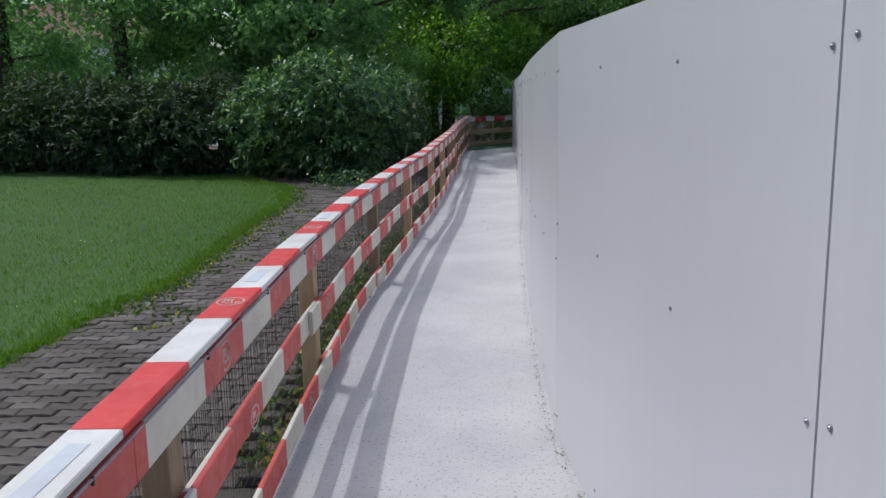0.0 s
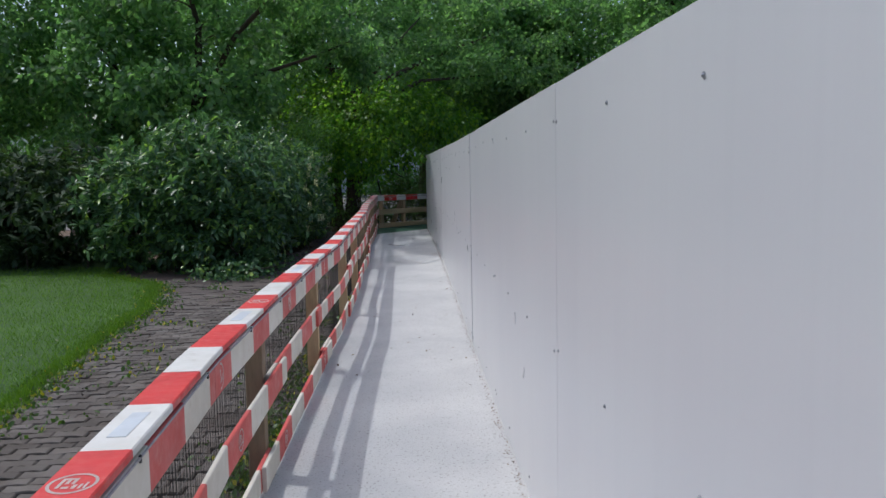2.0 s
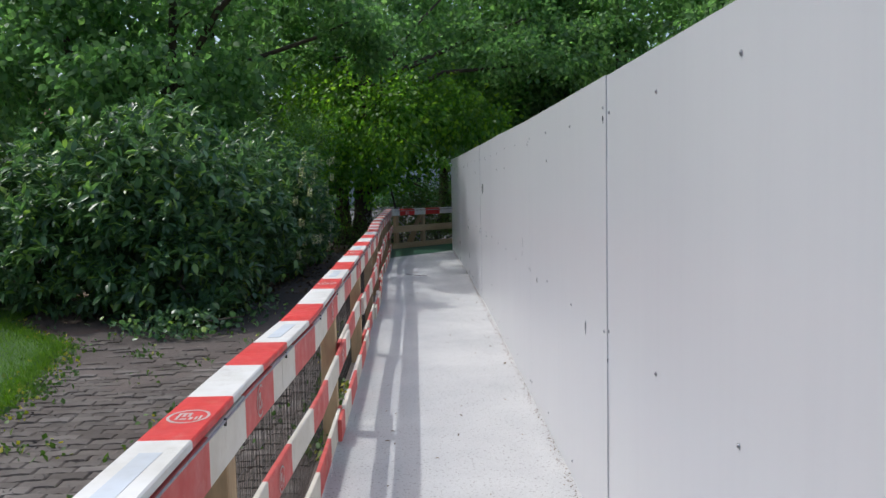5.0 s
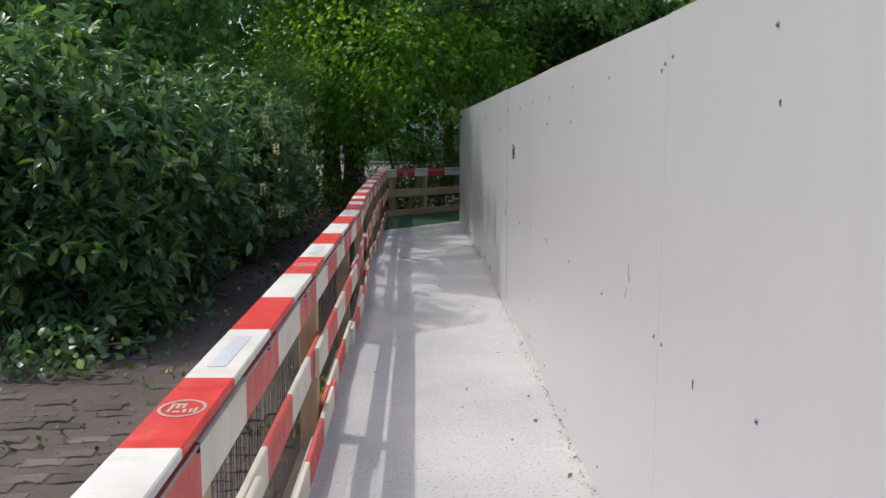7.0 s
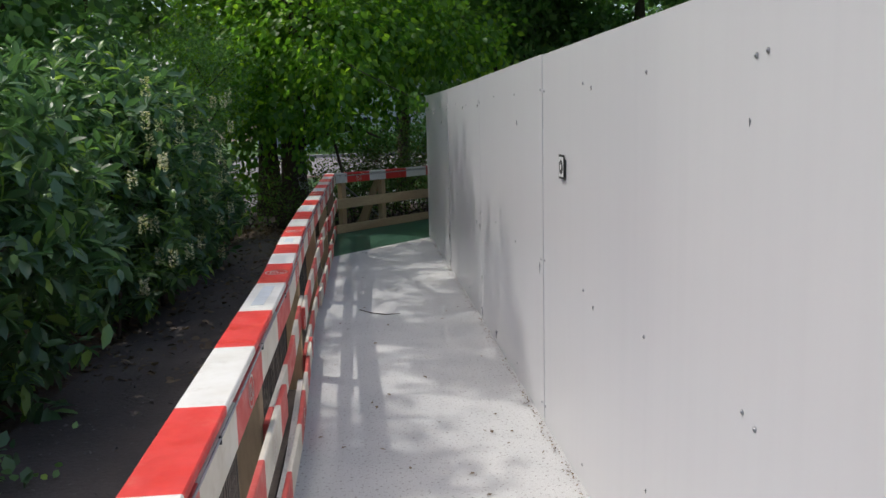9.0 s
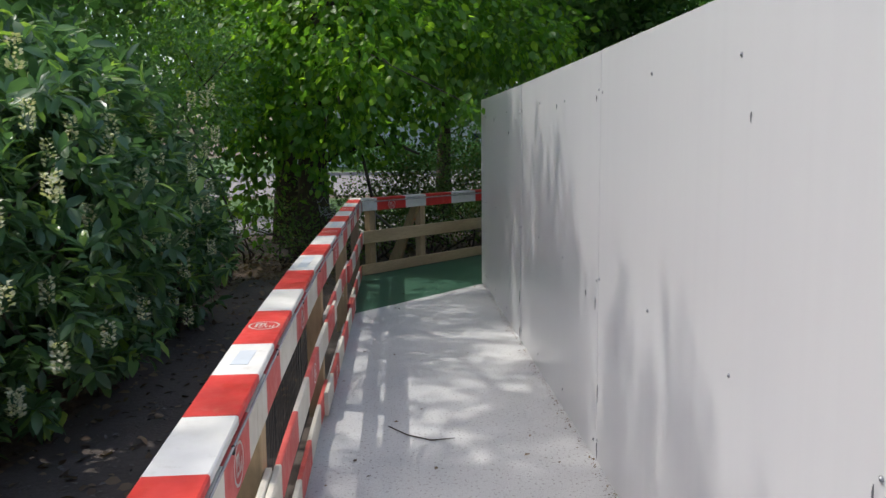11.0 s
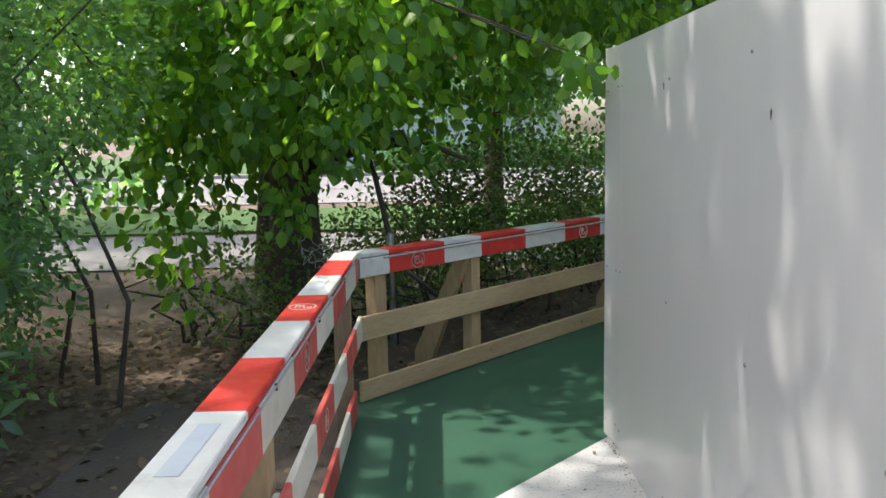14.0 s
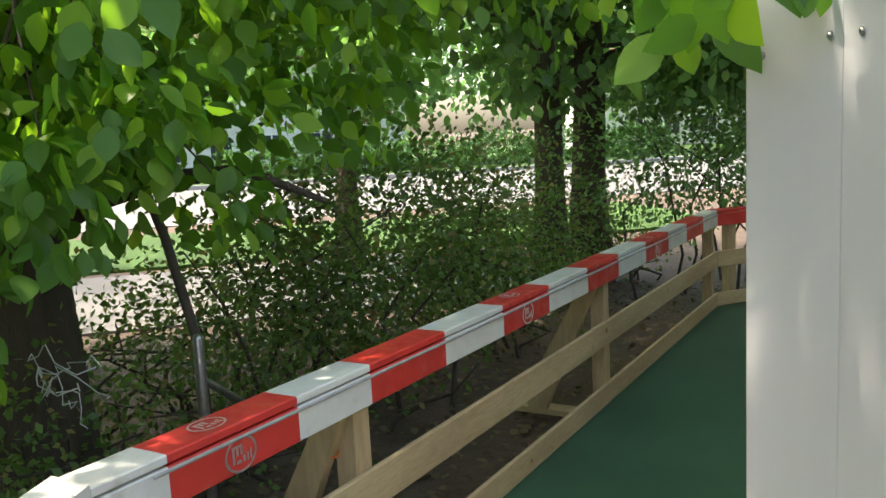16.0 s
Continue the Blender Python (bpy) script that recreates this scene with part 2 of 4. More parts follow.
def wall_x(y):
    return float(np.interp(y, [-4.2, 1.65, 4.04, 4.5, 6.27, 8.46, 10.5, 12.92, 15.37, 17.75, 20.1, 24.93, 25.15], [1.375, 0.585, 0.262, 0.24, 0.215, 0.234, 0.258, 0.30, 0.332, 0.355, 0.368, 0.370, 0.346]))


# ---- the walkway floor ----
FRONT_A = Vector((-0.939, 25.725))
FRONT_D = Vector((0.660, 0.7515)).normalized()
FRONT_N = Vector((-FRONT_D.y, FRONT_D.x))  # outward, away from the walkway


def plate(name, outline, z0, z1, mat, label, category, kind="structure"):
    bm = bmesh.new()
    top = [bm.verts.new((x, y, z1)) for x, y in outline]
    low = [bm.verts.new((x, y, z0)) for x, y in outline]
    bm.faces.new(top)
    bm.faces.new(low[::-1])
    n = len(outline)
    for i in range(n):
        bm.faces.new((top[i], low[i], low[(i + 1) % n], top[(i + 1) % n]))
    bmesh.ops.triangulate(bm, faces=[f for f in bm.faces if len(f.verts) > 4])
    bmesh.ops.recalc_face_normals(bm, faces=bm.faces)
    return tagged(finish(name, bm, mat), label, category, kind=kind)


left_line = [(rail_x(y) - 0.06, y) for y in np.linspace(-3, 23.57, 40)]
right_line = [(wall_x(y) + 0.02, y) for y in np.linspace(-3, 25.11, 40)]
plate("floor", left_line + right_line[::-1], -0.05, 0.0, GRIT, "white gritty anti-slip coating on the walkway boards", "floor")
F = lambda s, o: tuple(FRONT_A + FRONT_D * s + FRONT_N * o)
END_A = Vector(F(6.52, 0.0))
plate("floor_green", [(-1.01, 23.574), (0.40, 25.116), (1.62, 26.4), (4.86, 30.1), (9.0, 31.0), (9.0, 32.3), (END_A.x, END_A.y + 0.1), (-1.01, 25.81)], -0.05, 0.0, GREEN_FLOOR, "dark green painted floor at the walkway corner", "floor")
for v in bpy.data.objects["floor_green"].data.vertices:
    v.co.z -= 0.008 * max(0.0, (Vector((v.co.x, v.co.y)) - FRONT_A).dot(FRONT_D))

# ---- hoarding wall ----
WALL_TOP = 1.93


def wall_top(y):
    return float(np.interp(y, [1, 4, 6, 11, 13, 15.5, 18, 22, 25], [1.91, 1.90, 1.865, 1.858, 1.866, 1.892, 1.903, 1.905, 1.925]))


JOINTS = [-4.2, -2.6, -0.5, 1.65, 4.04, 6.22, 8.46, 10.5, 12.92, 15.37, 17.75, 20.1, 22.5, 24.93, 25.15]
hoarding = tagged(thing("wall_hoarding", "white sheet-panel site hoarding with screw heads and dark joints", "hoarding"), kind="structure")


def screw_mesh():
    bm = bmesh.new()
    bmesh.ops.create_cone(bm, cap_ends=True, segments=10, radius1=0.0075, radius2=0.007, depth=0.002)
    g = bmesh.ops.create_uvsphere(bm, u_segments=8, v_segments=5, radius=0.005)
    for v in g["verts"]:
        v.co.z = v.co.z * 0.7 + 0.001
    me = bpy.data.meshes.new("screw")
    bm.to_mesh(me)
    bm.free()
    me.materials.append(STEEL)
    return me


SCREW = screw_mesh()


def add_panel(a, b, top, top_b, parent, columns=(0.0, 1 / 3, 2 / 3, 1.0), jog=0.0):
    """One hoarding sheet from plan point a to b, its face towards the walkway, with rows of screws."""
    a, b = Vector(a), Vector(b)
    d = (b - a).normalized()
    out = Vector((-d.y, d.x))
    length = (b - a).length
    bm = bmesh.new()
    nx, nz = 10, 6
    gap = 0.008 if abs(b.y - 4.04) < 0.01 else (0.0003 if b.y < 4.0 or a.y < 3.0 else 0.0008)
    bow = random.uniform(-0.006, 0.010)
    grid = []
    for i in range(nx + 1):
        col = []
        for k in range(nz + 1):
            s, h = i / nx, k / nz
            off = jog + bow * math.sin(math.pi * s) * (0.4 + 0.6 * math.sin(math.pi * h))
            p = a + d * (gap + s * (length - 2 * gap)) + out * off
            col.append(bm.verts.new((p.x, p.y, 0.004 + h * (top + (top_b - top) * s - 0.004))))
        grid.append(col)
    faces = []
    for i in range(nx):
        for k in range(nz):
            faces.append(bm.faces.new((grid[i][k], grid[i + 1][k], grid[i + 1][k + 1], grid[i][k + 1])))
    bmesh.ops.recalc_face_normals(bm, faces=bm.faces)
    bm.normal_update()
    flip = faces[0].normal.xy.dot(out) < 0
    if flip:
        bmesh.ops.reverse_faces(bm, faces=bm.faces)
    bmesh.ops.solidify(bm, geom=bm.faces[:], thickness=0.018)
    sheet = part("panel", bm, PANEL, parent)
    turn = Matrix(((d.x, 0, out.x, 0), (d.y, 0, out.y, 0), (0, 1, 0, 0), (0, 0, 0, 1)))
    for s in columns:
        for z in (1.73, 0.87 if a.y > 3.9 else 1.04, 0.10):
            along = min(max(s * length, 0.035), length - 0.035) + random.uniform(-0.012, 0.012)
            off = jog + bow * math.sin(math.pi * along / length) * (0.4 + 0.6 * math.sin(math.pi * z / top))
            p = a + d * along + out * (off + 0.002)
            sc = new("screw", SCREW)
            sc.parent = parent
            sc.matrix_basis = Matrix.Translation((p.x, p.y, z + random.uniform(-0.015, 0.015))) @ turn
    return sheet


random.seed(3)
for i in range(len(JOINTS) - 1):
    y0, y1 = JOINTS[i], JOINTS[i + 1]
    short = y1 - y0 < 0.5
    add_panel((wall_x(y0), y0), (wall_x(y1), y1), wall_top(y0), wall_top(y1) + random.uniform(-0.003, 0.003), hoarding,
              (0.0, 1.0) if short else (0.0, 1 / 3, 2 / 3, 1.0), jog=random.uniform(-0.003, 0.003) * (0.2 if y1 < 4.1 else 1.0))
side = tagged(thing("wall_hoarding_return", "white sheet-panel hoarding turning along the green floor", "hoarding"), kind="structure")
RET_A, RET_D = Vector((0.352, 25.16)), FRONT_D
for i in range(3):
    add_panel(tuple(RET_A + RET_D * (i * 2.3)), tuple(RET_A + RET_D * (i * 2.3 + 2.3)), 1.925, 1.925, side)
# timber studs and rails that hold the sheets up from behind
bm = bmesh.new()
for y in np.arange(-3.5, 25.0, 1.2):
    x = wall_x(y)
    box(bm, (x + 0.045, y - 0.03, -0.05), (x + 0.125, y + 0.03, wall_top(y) - 0.05))
for y in JOINTS:
    x = wall_x(y)
    box(bm, (x + 0.022, y - 0.04, -0.05), (x + 0.04, y + 0.04, wall_top(y) - 0.02))
part("stud_frame", bm, OLD_TIMBER, hoarding)

# thin dark streaks just below screw heights, and pencil strokes
random.seed(29)
for k in range(28):
    y, z = random.uniform(8.5, 24.6), random.choice((1.73, 1.6, 0.87, 0.8, 0.4, 0.12)) - 0.02
    y = y if k % 2 else min(JOINTS, key=lambda j: abs(j - y)) + random.choice((-0.035, 0.035, 0.06))
    long_mark = random.choice((0.015, 0.02, 0.03, 0.03, 0.06, 0.09))
    x = wall_x(y) - 0.0125
    v, f = [], []
    tube(v, f, [(x, y + random.uniform(-0.003, 0.003), z - long_mark * q) for q in (0.0, 0.3, 0.65, 1.0)], [0.0005, 0.0014, 0.001, 0.0004], 4)
    for c in v:
        c.x = x + (c.x - x) * 2.0 + 0.006
    mesh_of("dark_streak", v, f, DARK_MARK, hoarding)
for y0, z0, n, size in ((13.3, 1.02, 9, 0.03), (13.36, 0.96, 4, 0.04), (7.4, 0.78, 9, 0.03), (7.1, 0.6, 5, 0.06)):
    v, f = [], []
    way = random.uniform(0, 6)
    pts = [(wall_x(y0) - 0.007, y0 + size * 0.5 * math.cos(way + q * 0.55), z0 + size * math.sin(way + q * 0.55)) for q in range(n)]
    tube(v, f, pts, [0.0012] * n, 4)
    mesh_of("pencil_stroke", v, f, PENCIL, hoarding)

# printed notice on the wall
notice = thing("notice_sticker", "small black and white printed notice stuck on the hoarding", "sticker")
nx0 = wall_x(17.3) - 0.004
bm = bmesh.new()
box(bm, (nx0 - 0.003, 17.25, 1.315), (nx0, 17.35, 1.425), 0.001)
part("border", bm, BLACK, notice)
bm = bmesh.new()
box(bm, (nx0 - 0.0045, 17.26, 1.326), (nx0 - 0.0032, 17.34, 1.414))
part("sheet", bm, PAPER, notice)
for k, r in enumerate((0.032, 0.013)):
    bm = bmesh.new()
    g = bmesh.ops.create_cone(bm, cap_ends=True, segments=20, radius1=r, radius2=r, depth=0.002)
    for v in g["verts"]:
        v.co = Vector((nx0 - 0.0055 - 0.001 * k + v.co.z * 0.5, 17.3 + v.co.x, 1.37 + v.co.y))
    part("printed_shape", bm, BLACK if k == 0 else PAPER, notice)

# ---- red and white barrier ----
CAP = 0.887
side_rail = thing("barrier", "timber barrier with red and white striped boards along the walkway", "barrier")
front_rail = thing("barrier", "timber barrier with striped top rail and raw lower boards", "barrier")
CAP_Y = [-2.6, -2.1, -1.6, -1.1, -0.6, -0.07, 0.43, 0.93, 1.43, 1.95, 2.45, 2.93, 3.40, 3.83, 4.26, 4.71, 5.16, 5.57, 5.97, 6.37, 6.85, 7.28, 7.74, 8.25, 8.71, 9.22, 9.62,
         10.02, 10.41, 10.89, 11.40, 11.98, 12.47, 13.01, 13.55, 14.10, 14.62, 15.14, 15.66, 16.24, 16.77, 17.34, 17.87, 18.22, 18.57, 18.92, 19.44, 19.90, 20.43, 20.99, 21.47, 21.95, 22.45, 22.94, 23.43, 23.93, 24.42, 24.91, 25.40]


def red_from(y, rows, red_index):
    i = int(np.searchsorted(rows, y, side="right")) - 1
    return (i - red_index) % 2 == 0


RED_I = CAP_Y.index(2.93)  # a red field with a mark begins here
MARKS = [2.93, 4.71, 7.28, 9.22, 11.98, 14.10, 17.34, 18.92, 21.95, 23.93]


def striped(name, y0, y1, o0, o1, z0, z1, rows, red_i, mats, wob=0.0):
    cuts = [y0] + [y for y in rows if y0 + 0.01 < y < y1 - 0.01] + [y1]
    spine, tones = [], []
    for a, b in zip(cuts, cuts[1:]):
        for s in (0.0, 0.5):
            y = a + (b - a) * s
            spine.append((rail_x(y), y))
            tones.append(0 if red_from((a + b) / 2, rows, red_i) else 1)
    spine.append((rail_x(y1), y1))
    bm = profile_along(bmesh.new(), spine, board_section(o0, o1, z0, z1), tones)
    ob = part(name, bm, list(mats), side_rail)
    return ob


random.seed(11)
# flat boards on top
CAP_ENDS = [-2.6, 1.95, 5.97, 10.41, 14.62, 18.22, 22.45, 25.69]
for i, (a, b) in enumerate(zip(CAP_ENDS, CAP_ENDS[1:])):
    dz = random.uniform(-0.0006, 0.0006)
    striped("cap_board", a + 0.002, b - 0.002, 0.0, 0.132, CAP - 0.026 + dz, CAP + dz, CAP_Y, RED_I, (RED, WHITE))
# upright boards just below the flat ones, their stripes shifted
FACE_Y = [y + 0.13 for y in CAP_Y]
FACE_ENDS = [-2.6, 2.0, 6.2, 10.3, 14.4, 18.5, 22.3, 25.67]
for a, b in zip(FACE_ENDS, FACE_ENDS[1:]):
    striped("face_board", a + 0.002, b - 0.002, -0.002, 0.022, CAP - 0.166, CAP - 0.034 + random.uniform(-0.003, 0.003), FACE_Y, RED_I + 1, (RED_FADED, CREAM))
# middle and bottom boards, lapped at the posts
POSTS = [-2.2, 0.2, 2.35, 4.74, 7.38, 9.68, 12.25, 14.5, 16.5, 18.8, 21.1, 23.3, 25.47]
MID_Y = [y - 0.08 for y in CAP_Y]
LOW_Y = [y + 0.2 for y in CAP_Y]
for k, (a, b) in enumerate(zip(POSTS, POSTS[1:])):
    lap = 0.024 if k % 2 else 0.0
    b2 = min(b + 0.45, 25.64)
    striped("middle_board", a - (0.35 if k % 2 else 0.0), b2 if k % 2 else b, 0.004 - lap, 0.026 - lap, 0.40 + random.uniform(-0.012, 0.012), 0.525 + random.uniform(-0.008, 0.008), MID_Y, RED_I + (k % 3 == 1), (RED_FADED, CREAM))
    striped("bottom_board", a - (0.3 if k % 2 == 0 else 0.0), b2 if k % 2 == 0 else b, 0.004 - (0.024 - lap), 0.026 - (0.024 - lap), 0.022, 0.148 + random.uniform(-0.008, 0.008), LOW_Y, RED_I + (k % 3 == 0), (RED_FADED, CREAM))
for y in POSTS:
    x = rail_x(y)
    bm = box(bmesh.new(), (x - 0.115, y - 0.05, -0.12), (x - 0.0265, y + 0.05, CAP - 0.03), 0.004)
    part("post", bm, TIMBER if random.random() < 0.7 else OLD_TIMBER, side_rail)


def mark_mesh(mat):
    """A plain ring with upright bars, lying in its own x-y plane."""
    bm = bmesh.new()
    n = 28
    for k in range(n):
        a0, a1 = 2 * math.pi * k / n, 2 * math.pi * (k + 1) / n
        q = [bm.verts.new((math.cos(a) * r, math.sin(a) * r, 0.0)) for r, a in ((1.0, a0), (1.0, a1), (0.86, a1), (0.86, a0))]
        bm.faces.new(q)
    for x0, y0, x1, y1 in ((-0.55, -0.45, -0.40, 0.45), (-0.30, -0.05, -0.15, 0.45), (-0.05, -0.05, 0.10, 0.45), (-0.55, 0.36, 0.10, 0.52),
                           (-0.3, -0.5, 0.0, -0.3), (0.1, -0.5, 0.26, -0.12), (0.36, -0.5, 0.48, -0.05), (0.56, -0.5, 0.66, 0.1)):
        bm.faces.new([bm.verts.new((x, y, 0)) for x, y in ((x0, y0), (x1, y0), (x1, y1), (x0, y1))])
    bmesh.ops.solidify(bm, geom=bm.faces[:], thickness=0.0004)
    bmesh.ops.recalc_face_normals(bm, faces=bm.faces)
    me = bpy.data.meshes.new("mark")
    bm.to_mesh(me)
    bm.free()
    me.materials.append(mat)
    return me


MARK_MESH = mark_mesh(MARK)


def put_mark(parent, centre, right, up, w, h):
    right, up = Vector(right).normalized(), Vector(up).normalized()
    nrm = right.cross(up)
    ob = new("painted_mark", MARK_MESH)
    ob.parent = parent
    m = Matrix.Identity(4)
    for i in range(3):
        m[i][0], m[i][1], m[i][2], m[i][3] = right[i] * w, up[i] * h, nrm[i], centre[i]
    ob.matrix_basis = m


for y in MARKS:
    end = CAP_Y[CAP_Y.index(y) + 1]
    c = (y + end) / 2
    put_mark(side_rail, (rail_x(c) - 0.066, c, CAP + 0.0014), (1, 0, 0), (0, 1, 0), 0.054, 0.062)
for i, y in enumerate(FACE_Y[:-1]):
    if red_from(y + 0.1, FACE_Y, RED_I + 1) and i % 4 == (RED_I + 3) % 4:
        c = (y + FACE_Y[i + 1]) / 2
        put_mark(side_rail, (rail_x(c) + 0.0035, c, CAP - 0.10), (0, 1, 0), (0, 0, 1), 0.058, 0.052)
for rows, z, shift in ((MID_Y, 0.462, 0), (LOW_Y, 0.085, 2)):
    for i, y in enumerate(rows[:-1]):
        if i % 4 == (RED_I + shift) % 4 and y < 24:
            c = (y + rows[i + 1]) / 2
            k = int(np.searchsorted(POSTS, c)) - 1
            put_mark(side_rail, (rail_x(c) + 0.0225, c, z), (0, 1, 0), (0, 0, 1), 0.055, 0.046)
# grey-blue patches rubbed onto the white fields of the flat boards
for i, y in enumerate(CAP_Y[:-1]):
    if not red_from(y + 0.1, CAP_Y, RED_I) and y > 0 and i % 4 != 2:
        e = CAP_Y[i + 1]
        bm = bmesh.new()
        a, b = y + 0.10, e - 0.09
        for_corners = [(rail_x(a) - 0.095, a), (rail_x(a) - 0.045, a), (rail_x(b) - 0.04, b), (rail_x(b) - 0.09, b)]
        low = [bm.verts.new((px, py, CAP + 0.0005)) for px, py in for_corners]
        top = [bm.verts.new((px, py, CAP + 0.0016)) for px, py in for_corners]
        bm.faces.new(top)
        for j in range(4):
            bm.faces.new((low[j], low[(j + 1) % 4], top[(j + 1) % 4], top[j]))
        bmesh.ops.recalc_face_normals(bm, faces=bm.faces)
        part("patch", bm, PATCH, side_rail)
# cord that runs between flat and upright boards
verts, faces = [], []
pts = [(rail_x(y) + 0.006, y, CAP - 0.032 - 0.004 * abs(math.sin(y * 2.1))) for y in np.arange(-2.5, 25.65, 0.2)]
tube(verts, faces, pts, [0.0035] * len(pts), 5)
mesh_of("cord", verts, faces, ROPE, side_rail)
# cable clips
for y in np.arange(0.9, 25, 0.86):
    bm = box(bmesh.new(), (rail_x(y) + 0.002, y - 0.004, CAP - 0.05), (rail_x(y) + 0.009, y + 0.004, CAP - 0.028), 0.0015)
    part("clip", bm, WIRE, side_rail)

# wire netting on the outside of the posts
net = tagged(thing("wire_netting", "fine dark wire netting fixed behind the striped boards", "netting"), kind="stuff")
verts, faces = [], []


def wire(a, b, r=0.0011):
    a, b = Vector(a), Vector(b)
    d = (b - a).normalized()
    u = d.cross(Vector((0.9, 0.2, 0.4))).normalized()
    w = d.cross(u)
    base = len(verts)
    for p in (a, b):
        for s in range(3):
            t = s * 2.094
            verts.append(p + (u * math.cos(t) + w * math.sin(t)) * r)
    for s in range(3):
        faces.append((base + s, base + (s + 1) % 3, base + 3 + (s + 1) % 3, base + 3 + s))


for y in np.arange(-1.0, 22.0, 0.024):
    wire((rail_x(y) - 0.119, y, -0.07), (rail_x(y) - 0.119 + random.uniform(-0.006, 0.004), y + random.uniform(-0.006, 0.006), CAP - 0.06))
for z in np.arange(-0.02, 0.82, 0.05):
    for y in np.arange(-1.0, 22.0, 0.5):
        wire((rail_x(y) - 0.119, y, z), (rail_x(y + 0.5) - 0.119, y + 0.5, z + random.uniform(-0.006, 0.006)))
mesh_of("wires", verts, faces, WIRE, net)

# front barrier
FRONT_CAP = 0.87
FR_Y = [0.0, 0.25, 0.75, 1.13, 1.64, 2.16, 2.68, 3.23, 3.76, 4.33, 4.89, 5.42, 5.97, 6.52]


def fall(p):
    """The corner floor and its barrier slope gently down along the front."""
    return -0.008 * max(0.0, (Vector((p[0], p[1])) - FRONT_A).dot(FRONT_D))


def front_board(name, s0, s1, o0, o1, z0, z1, rows, red_odd, mats, parent=None, a=FRONT_A, d=FRONT_D):
    cuts = [s0] + [s for s in rows if s0 + 0.01 < s < s1 - 0.01] + [s1]
    spine = [tuple(a + d * s) for s in cuts]
    tones = []
    for c0, c1 in zip(cuts, cuts[1:]):
        i = int(np.searchsorted(rows, (c0 + c1) / 2)) - 1 if rows else 0
        tones.append(0 if (i % 2 == red_odd) else 1)
    bm = profile_along(bmesh.new(), spine, board_section(o0, o1, z0, z1), tones)
    for v in bm.verts:
        v.co.z += fall(v.co)
    return part(name, bm, list(mats), parent or front_rail)


# mitred white piece that joins the two flat boards
corner = [(rail_x(25.69), 25.694), (rail_x(25.69) - 0.132, 25.694), tuple(FRONT_A + FRONT_D * 0.028 + FRONT_N * 0.132), tuple(FRONT_A + FRONT_D * 0.028)]
bm = bmesh.new()
rim = [[bm.verts.new((x, y, z)) for x, y in corner] for z in (FRONT_CAP - 0.026, FRONT_CAP + 0.008)]
bm.faces.new(rim[1])
bm.faces.new(rim[0][::-1])
for i in range(4):
    bm.faces.new((rim[0][i], rim[0][(i + 1) % 4], rim[1][(i + 1) % 4], rim[1][i]))
bmesh.ops.recalc_face_normals(bm, faces=bm.faces)
part("corner_board", bm, WHITE, front_rail)
front_board("cap_board", 0.03, 3.23, 0.0, 0.132, FRONT_CAP - 0.026, FRONT_CAP, FR_Y, 1, (RED, WHITE))
front_board("cap_board", 3.234, 6.51, 0.0, 0.132, FRONT_CAP - 0.024, FRONT_CAP + 0.002, FR_Y, 1, (RED, WHITE))
front_board("face_board", 0.01, 3.23, -0.002, 0.022, FRONT_CAP - 0.14, FRONT_CAP - 0.032, FR_Y, 1, (RED, WHITE))
front_board("face_board", 3.234, 6.515, -0.002, 0.022, FRONT_CAP - 0.14, FRONT_CAP - 0.03, FR_Y, 1, (RED, WHITE))
front_board("cable_rail", 0.2, 6.5, -0.012, -0.003, FRONT_CAP - 0.046, FRONT_CAP - 0.034, [], 0, (ROPE, ROPE))
front_board("middle_board", 0.0, 3.3, 0.0, 0.024, 0.36, 0.503, [], 0, (PLANK, PLANK))
front_board("middle_board", 3.303, 6.52, 0.001, 0.025, 0.362, 0.505, [], 0, (PLANK, PLANK))
front_board("bottom_board", 0.0, 3.6, 0.0, 0.024, 0.004, 0.125, [], 0, (PLANK, PLANK))
front_board("bottom_board", 3.603, 6.52, 0.001, 0.025, 0.004, 0.128, [], 0, (PLANK, PLANK))
for s in (0.20, 1.10, 3.60, 6.44):
    front_board("post", s - 0.045, s + 0.045, 0.028, 0.108, -0.12, FRONT_CAP - 0.03, [], 0, (TIMBER, TIMBER))
for s in (1.10, 3.60):
    p = FRONT_A + FRONT_D * (s - 0.09)
    bm = bmesh.new()
    ring = []
    for o, z in ((0.03, 0.74), (0.12, 0.74), (0.52, 0.02), (0.52, -0.11), (0.40, -0.11)):
        for k in (0, 1):
            q = p + FRONT_D * (0.045 * k) + FRONT_N * o
            ring.append(bm.verts.new((q.x, q.y, z)))
    lo, hi = ring[0::2], ring[1::2]
    bm.faces.new(lo)
    bm.faces.new(hi[::-1])
    for i in range(5):
        bm.faces.new((lo[i], hi[i], hi[(i + 1) % 5], lo[(i + 1) % 5]))
    bmesh.ops.recalc_face_normals(bm, faces=bm.faces)
    part("brace", bm, TIMBER, front_rail)
    front_board("foot_board", s - 0.06, s + 0.06, 0.03, 0.62, -0.12, -0.085, [], 0, (PLANK, PLANK))
